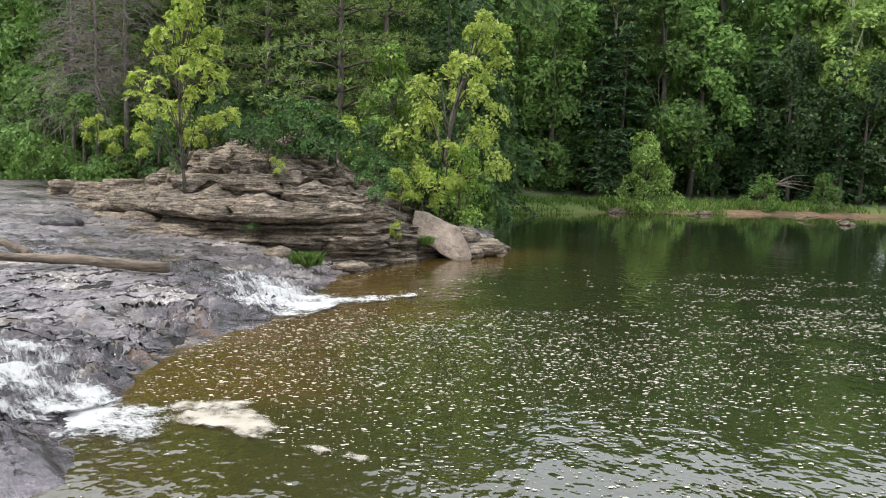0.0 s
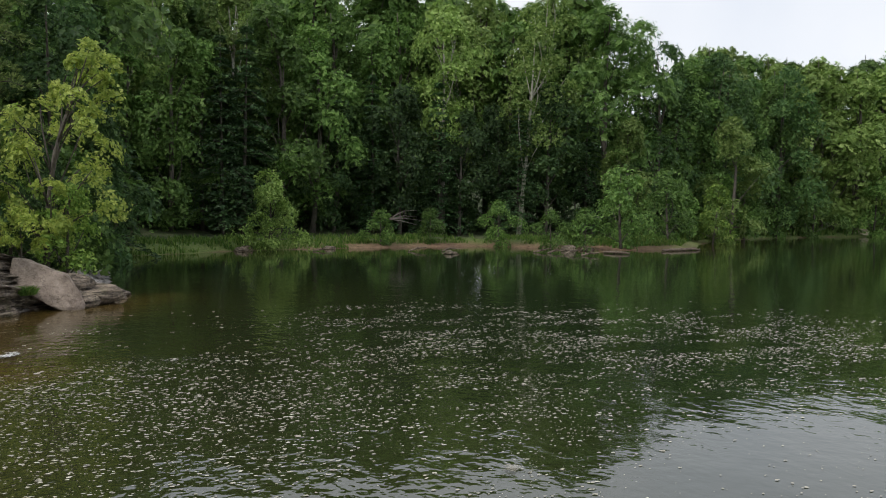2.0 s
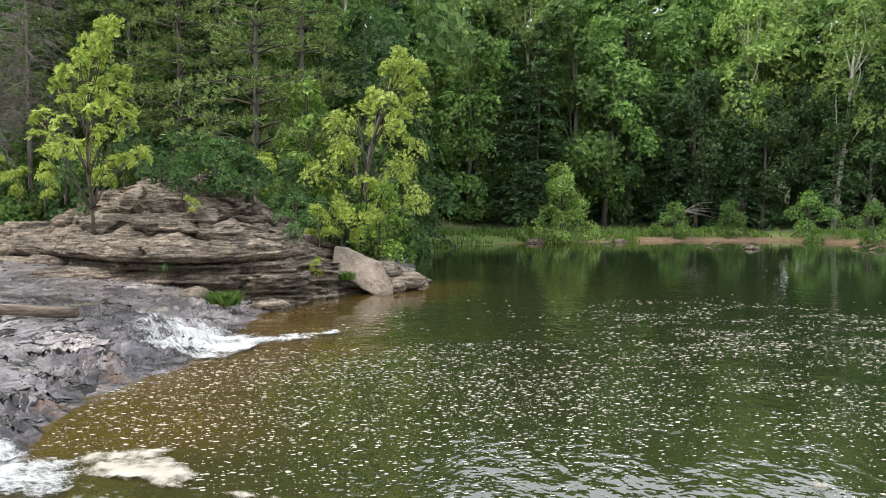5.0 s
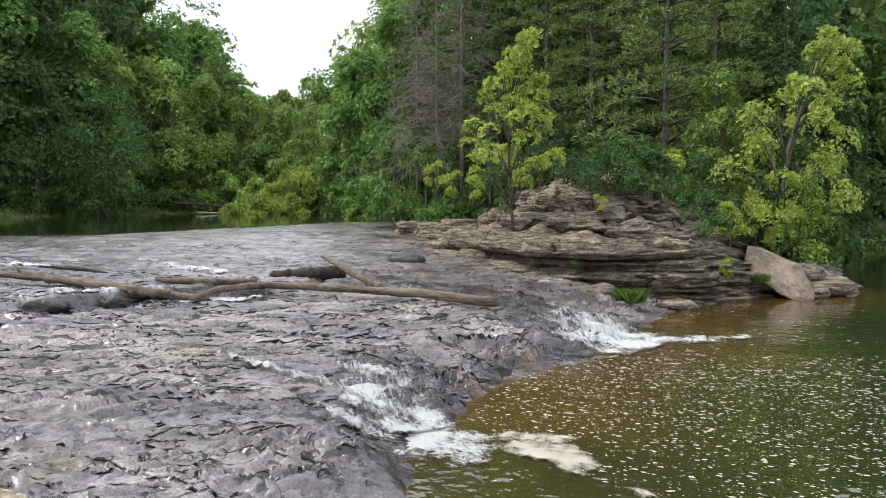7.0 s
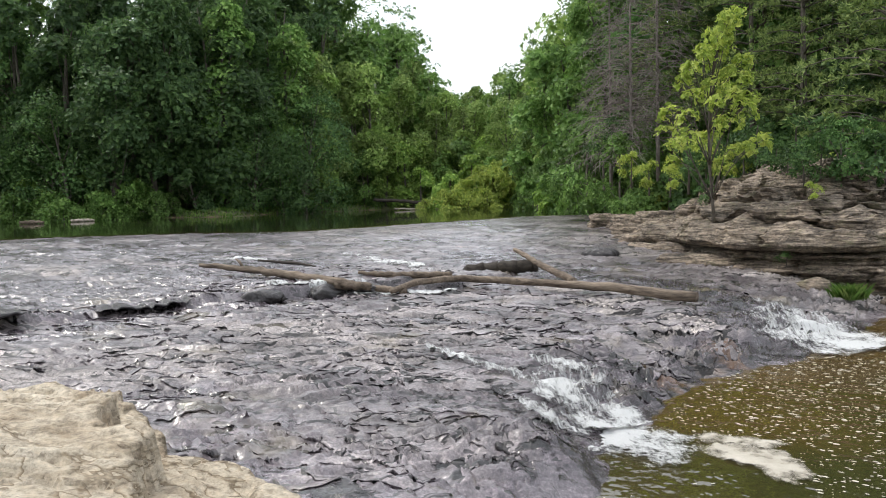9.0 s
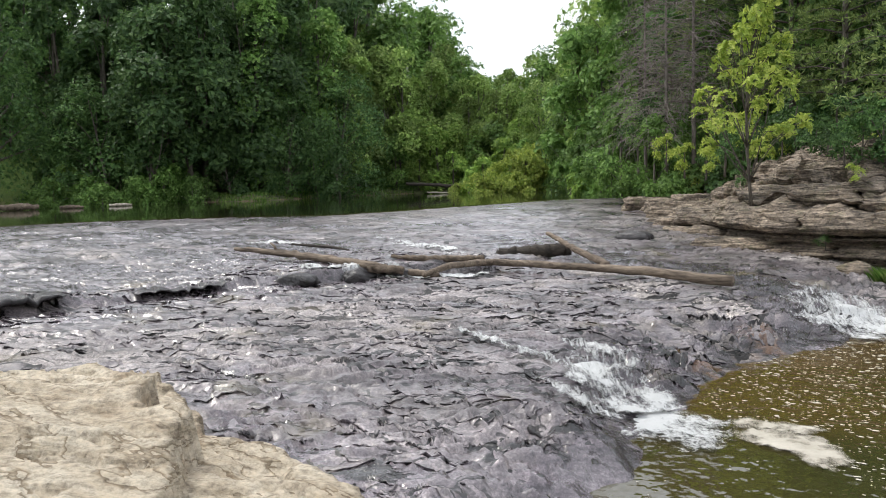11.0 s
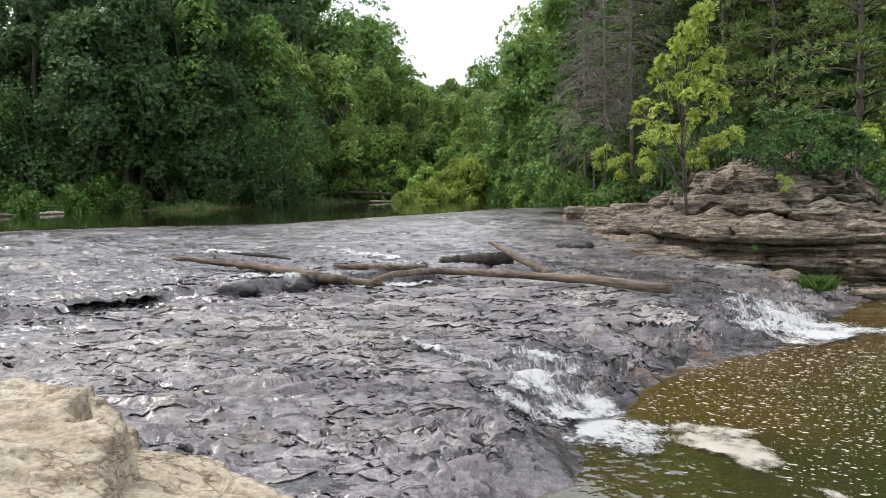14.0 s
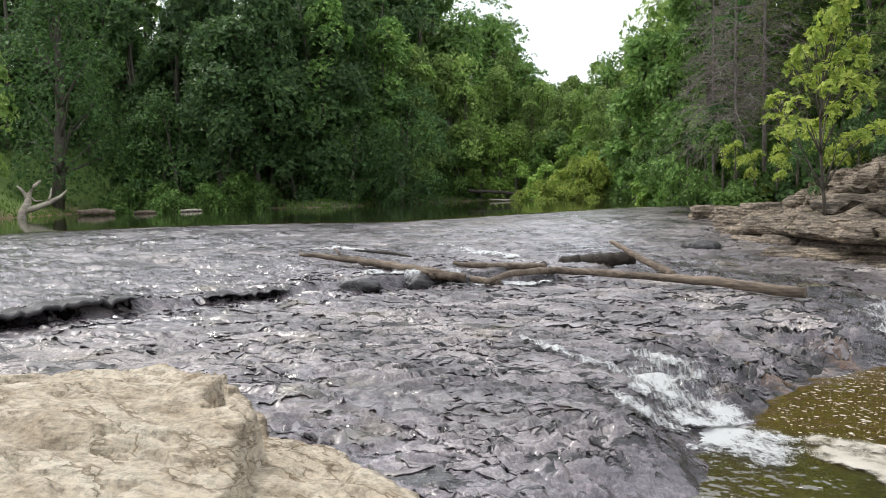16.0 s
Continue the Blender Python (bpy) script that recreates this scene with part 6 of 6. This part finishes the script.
ribbon("water_cascade_9", "white tongue of the cascade running out on the pool", [(-2.7, 16.9), (-2.0, 17.2), (-1.4, 17.6), (-0.7, 18.2), (0.4, 18.7)], [0.8, 0.9, 0.7, 0.4, 0.2], [0.3, 0.42, 0.42, 0.36, 0.1], 14, None, 0.03)
ribbon("water_cascade_4", "white riffle running down from the lip", [(-21, 20.5), (-17.5, 18.2), (-15.5, 17.0), (-14.2, 16.7), (-12.6, 15.8), (-11.8, 14.9)], [1.2, 1.0, 0.8, 0.9, 0.7, 0.5], [0.12, 0.25, 0.34, 0.42, 0.35, 0.4], 5)
ribbon("water_cascade_5", "white water pouring over the step beneath the logs", [(-13.6, 10.9), (-12.9, 11.5), (-12.2, 12.2), (-11.4, 13.0), (-10.7, 13.8), (-10.2, 14.6)], [0.25, 0.35, 0.3, 0.35, 0.35, 0.2], [0.35, 0.6, 0.35, 0.55, 0.6, 0.3], 6)
ribbon("water_cascade_6", "thin white runnel by the upper ledge", [(-19.5, 14.2), (-18.5, 14.3), (-17.4, 14.4), (-16.4, 14.4)], [0.2, 0.35, 0.35, 0.2], [0.3, 0.45, 0.45, 0.25], 7)
ribbon("water_cascade_7", "shallow white run below the dark log", [(-10.2, 17.6), (-9.0, 17.4), (-7.4, 17.5), (-6.0, 18.0), (-5.0, 18.4)], [0.3, 0.4, 0.5, 0.6, 0.6], [0.36, 0.22, 0.16, 0.16, 0.18], 8)


def foam_raft_material():
    m, nt, b, out = material("tan_foam")
    n = noise_of(nt, position(nt), 2.2, 8, 0.68)
    s = nt.nodes.new("ShaderNodeMath")
    s.operation = "ADD"
    nt.links.new(n, s.inputs[0])
    nt.links.new(attribute(nt, "foam"), s.inputs[1])
    fac = ramp(nt, s.outputs[0], [(0.80, (0, 0, 0)), (0.98, (1, 1, 1))])
    nt.links.new(ramp(nt, n, [(0.35, (0.28, 0.25, 0.195)), (0.65, (0.49, 0.455, 0.39))]), b.inputs["Base Color"])
    b.inputs["Roughness"].default_value = 0.7
    g = nt.nodes.new("ShaderNodeBsdfTransparent")
    x = nt.nodes.new("ShaderNodeMixShader")
    nt.links.new(fac, x.inputs["Fac"])
    nt.links.new(g.outputs["BSDF"], x.inputs[1])
    nt.links.new(b.outputs["BSDF"], x.inputs[2])
    nt.links.new(x.outputs["Shader"], out.inputs["Surface"])
    return m


M_RAFT = foam_raft_material()
ribbon("water_foam_1", "raft of tan foam drifting on the pool", [(-3.6, 9.3), (-3.1, 9.35), (-2.65, 9.2), (-2.3, 8.9), (-1.95, 8.5), (-1.6, 8.25), (-1.0, 7.9), (0.2, 7.5)], [0.25, 0.6, 0.78, 0.68, 0.38, 0.26, 0.2, 0.1], [0.3, 0.48, 0.52, 0.5, 0.42, 0.36, 0.28, 0.18], 11, None, 0.012, M_RAFT)

ribbon("water_foam_2", "thin raft of tan foam on the open pool", [(4.3, 8.05), (4.8, 7.8), (5.2, 7.6), (5.7, 7.2), (6.3, 6.9)], [0.1, 0.28, 0.34, 0.28, 0.1], [0.1, 0.2, 0.22, 0.2, 0.1], 12, None, 0.012, M_RAFT)
ribbon("water_riffle_1", "broken white riffle on the pool below the cascade", [(0.2, 17.4), (1.6, 16.6), (3.0, 16.0), (4.4, 15.4)], [0.5, 0.8, 0.8, 0.4], [0.12, 0.2, 0.2, 0.1], 13, None, 0.012)
# flecks of foam
rg = R_(350)
N = 260000
fx, fy = rg.uniform(-4, 34, N), rg.uniform(4.5, 30, N)
dist = np.hypot(fx, fy)
dens = 0.36 * smooth(0.0, 0.75, fbm(fx / 4.0, fy / 1.6, 5, 91, 0.65) + 0.38)
dens = dens * (0.10 + smooth(24, 14, fy + 0.12 * fx)) * smooth(30, 18, dist)
dens = dens + 0.55 * smooth(5.5, 3.0, np.hypot((fx + 0.8) * 0.8, fy - 12.0))
dens = dens * np.where((fy < 9.4 - 0.75 * (fx + 3.2)) & (fx < 2.5), 0.05, 1)
dens = dens * (1 - 0.85 * smooth(1.6, 0.6, np.abs(fy - 17.6 - 0.05 * fx)) * smooth(9, 3, fx))
away = np.degrees(np.arctan2(fx, fy))
dens = dens + 0.55 * smooth(9.5, 12, dist) * smooth(27, 22, dist) * smooth(12, 24, away) * smooth(-0.15, 0.3, fbm(fx / 3.0, fy / 1.2, 4, 93))
dens = dens * (1 - 0.75 * smooth(33, 40, away) * smooth(15, 12.5, dist))
ok = (rg.uniform(0, 1, N) < 0.62 * dens) & (signed(fx, fy, POOL) < -0.08)
fx, fy = fx[ok], fy[ok]
n = len(fx)
s = (0.008 + 0.024 * rg.uniform(0, 1, n) ** 3.5) * (0.42 + np.hypot(fx, fy) / 25)
ang = np.arange(6) * np.pi / 3
rad = rg.uniform(0.55, 1.25, (n, 6)) * s[:, None]
vx = fx[:, None] + np.cos(ang) * rad * 1.6
vy = fy[:, None] + np.sin(ang) * rad
hexa = np.stack([vx, vy, np.full_like(vx, 0.008)], -1).reshape(-1, 3)
base = np.arange(n)[:, None] * 6
quads = np.concatenate([base + np.array([[0, 1, 2, 3]]), base + np.array([[0, 3, 4, 5]])], 1).reshape(-1, 4)
flecks = mesh_object("foam_flecks", hexa, quads, M_FOAM, soft=False)
tagged(flecks, "many small pale foam flecks drifting on the pool", "foam", kind="stuff")

# ---- undercut plates along the slab's step and edge ----


def plate(name, label, line, thick, depth, seed, zlift=0.0, mat=M_SLAB):
    """A thin rock bed whose front juts out over a dark gap."""
    p = resample(line, 0.07)
    t = np.gradient(p, axis=0)
    t /= np.linalg.norm(t, axis=1, keepdims=True)
    nrm = np.stack([-t[:, 1], t[:, 0]], -1)
    s = np.arange(len(p)) * 0.07
    jag = 0.12 * fbm(s / 1.1, s * 0 + seed, 4, seed) + 0.05 * fbm(s / 0.2, s * 0, 2, seed + 3)
    taper = np.clip(np.minimum(s, s[-1] - s) / 0.5, 0, 1)
    rows = [(depth, -1.0), (0.10, -1.0), (0.0, -0.75), (0.0, -0.25), (0.05, 0.0), (0.3, 0.05), (depth, -0.1)]
    top = slab_height(*(p + nrm * (depth * 0.8 + jag)[:, None]).T)[0] + zlift
    verts = []
    for k, (back, fz) in enumerate(rows):
        xy = p + nrm * (jag + back)[:, None]
        verts.append(np.column_stack([xy, top + 0.015 + fz * thick * taper + 0.01 * fbm(s / 0.15, s * 0 + k, 2, seed + k)]))
    ob = mesh_object(name, np.vstack(verts), grid_faces(len(p), len(rows)), mat, attrs={"wet": np.full(len(p) * len(rows), 0.9), "film_shade": np.full(len(p) * len(rows), 0.9)})
    return tagged(ob, label, "rock")


# near-black wet rock; the tone also stands for shade in the slot
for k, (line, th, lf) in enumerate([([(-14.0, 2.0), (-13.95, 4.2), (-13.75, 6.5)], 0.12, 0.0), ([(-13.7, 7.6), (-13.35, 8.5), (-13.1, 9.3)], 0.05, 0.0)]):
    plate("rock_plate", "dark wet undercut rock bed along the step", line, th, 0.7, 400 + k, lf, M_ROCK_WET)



def thin_beds(name, label, n, area, seed):
    """Thin broken beds that lie on the slab, each with a jutting, undercut front edge."""
    rng = R_(seed)
    m = 12
    w = np.linspace(0, 1, m)
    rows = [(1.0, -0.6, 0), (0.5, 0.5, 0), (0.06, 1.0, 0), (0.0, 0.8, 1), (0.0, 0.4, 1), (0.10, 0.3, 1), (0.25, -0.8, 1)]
    c = np.column_stack([rng.uniform(area[0], area[1], 6 * n), rng.uniform(area[2], area[3], 6 * n)])
    away = np.hypot(*c.T)
    patch = fbm(c[:, 0] / 1.6, c[:, 1] / 1.1, 3, seed + 1)
    ok = (rng.uniform(0, 1, len(c)) < np.minimum(1.0, 8.0 / away)) & (signed(c[:, 0], c[:, 1], POOL) > 0.2) & (patch > rng.uniform(-0.35, 0.25, len(c)))
    c, far = c[ok][:n], away[ok][:n] / 9.0
    n = len(c)
    L = np.minimum(1.5, 0.27 * np.exp(rng.normal(size=n) * 0.6)) * (0.75 + 0.4 * far)
    a = math.atan2(0.66, 0.75) + rng.normal(size=n) * 0.38
    deep, th = L * rng.uniform(0.3, 0.6, n), rng.uniform(0.008, 0.022, n) * (0.7 + 0.4 * far)
    d, fr = np.stack([np.cos(a), np.sin(a)], -1), np.stack([np.sin(a), -np.cos(a)], -1)
    jag = (0.07 * fbm(w[None] * 2.5 + 7 * c[:, :1], w[None] * 0 + 5 * c[:, 1:], 4, seed) - 0.10 * (2 * w[None] - 1) ** 2) * L[:, None]
    taper = np.clip(np.minimum(w, 1 - w) * 6, 0, 1) ** 0.6
    p = c[:, None] + d[:, None] * ((w[None] - 0.5) * L[:, None])[..., None] + fr[:, None] * jag[..., None]
    q, up = np.empty((n, len(rows), m, 2)), np.empty((n, len(rows), m))
    for r, (back, lift, edge) in enumerate(rows):
        reach = back * taper[None] * 0.12 * np.ones((n, 1)) if edge else back * deep[:, None] * (0.3 + 0.7 * taper[None])
        q[:, r] = p - fr[:, None] * reach[..., None]
        up[:, r] = th[:, None] * (lift * taper - 0.3 * (1 - taper))[None]
    z = slab_height(q[..., 0].ravel(), q[..., 1].ravel())[0].reshape(up.shape) + up
    faces = (grid_faces(m, len(rows))[None] + (np.arange(n) * m * len(rows))[:, None, None]).reshape(-1, 4)
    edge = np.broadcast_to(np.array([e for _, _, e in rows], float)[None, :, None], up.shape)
    # fronts and undersides darkened in colour to stand for undercut shade
    ob = mesh_object(name, np.concatenate([q, z[..., None]], -1).reshape(-1, 3), faces, M_SLAB, attrs={"wet": 0.7 + 0.25 * edge, "film_shade": 0.1 + 0.8 * edge})
    return tagged(ob, label, "rock", kind="stuff")


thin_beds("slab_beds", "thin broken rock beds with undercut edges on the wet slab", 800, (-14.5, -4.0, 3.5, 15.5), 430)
# rounded blocks stepping down from the outcrop to the slab
for x, y, z, sx_, sy_, sz_, sd_, tn, mt in [(-15.9, 34.6, 1.62, 1.5, 1.0, 0.62, 41, 40, M_LEDGE), (-13.3, 31.2, 1.45, 1.2, 1.0, 0.85, 42, 65, M_LEDGE), (-10.4, 27.6, 1.35, 1.4, 1.1, 0.75, 43, 25, M_LEDGE), (-7.9, 23.4, 0.78, 1.9, 1.0, 0.55, 44, 12, M_LEDGE), (-11.6, 28.2, 1.1, 1.2, 0.9, 0.6, 45, 50, M_LEDGE),
                                        (-10.6, 26.8, 0.95, 1.5, 1.1, 0.42, 31, 20, M_LEDGE), (-11.4, 30.2, 1.45, 1.5, 1.2, 0.75, 32, 55, M_LEDGE), (-8.0, 24.0, 0.80, 1.7, 0.9, 0.42, 33, 10, M_LEDGE), (-14.6, 34.0, 1.45, 1.5, 1.3, 0.8, 34, 70, M_LEDGE),
                                        (-12.6, 29.0, 1.1, 1.1, 0.8, 0.45, 35, 40, M_LEDGE), (-9.4, 25.3, 1.0, 1.0, 0.8, 0.5, 36, 75, M_LEDGE), (-16.6, 37.8, 1.5, 1.3, 1.0, 0.7, 37, 15, M_LEDGE), (-6.2, 22.6, 0.62, 1.3, 0.6, 0.28, 38, -5, M_LEDGE), (-12.9, 31.8, 1.8, 1.0, 0.9, 0.6, 39, 5, M_LEDGE)]:
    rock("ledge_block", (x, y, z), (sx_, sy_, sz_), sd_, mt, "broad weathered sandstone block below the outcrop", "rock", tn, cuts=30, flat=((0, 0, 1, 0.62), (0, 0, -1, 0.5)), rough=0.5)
# the rock at (-4.5, 7.0) is black in place of an undercut's shade
for x, y, z, sx_, sy_, sz_, sd_, tn in [(-12.75, 10.7, 1.02, 0.5, 0.3, 0.16, 51, 60), (-12.2, 11.9, 1.02, 0.45, 0.3, 0.17, 52, 65), (-11.85, 12.75, 1.0, 0.42, 0.28, 0.16, 53, 55), (-4.5, 7.0, 0.36, 0.32, 0.2, 0.13, 54, 120), (-11.1, 22.9, 1.05, 0.7, 0.4, 0.25, 56, 20)]:
    rock("wet_rock", (x, y, z), (sx_, sy_, sz_), sd_, M_ROCK_WET, "black wet rock broken from the slab", "rock", tn, cuts=18, rough=0.5)
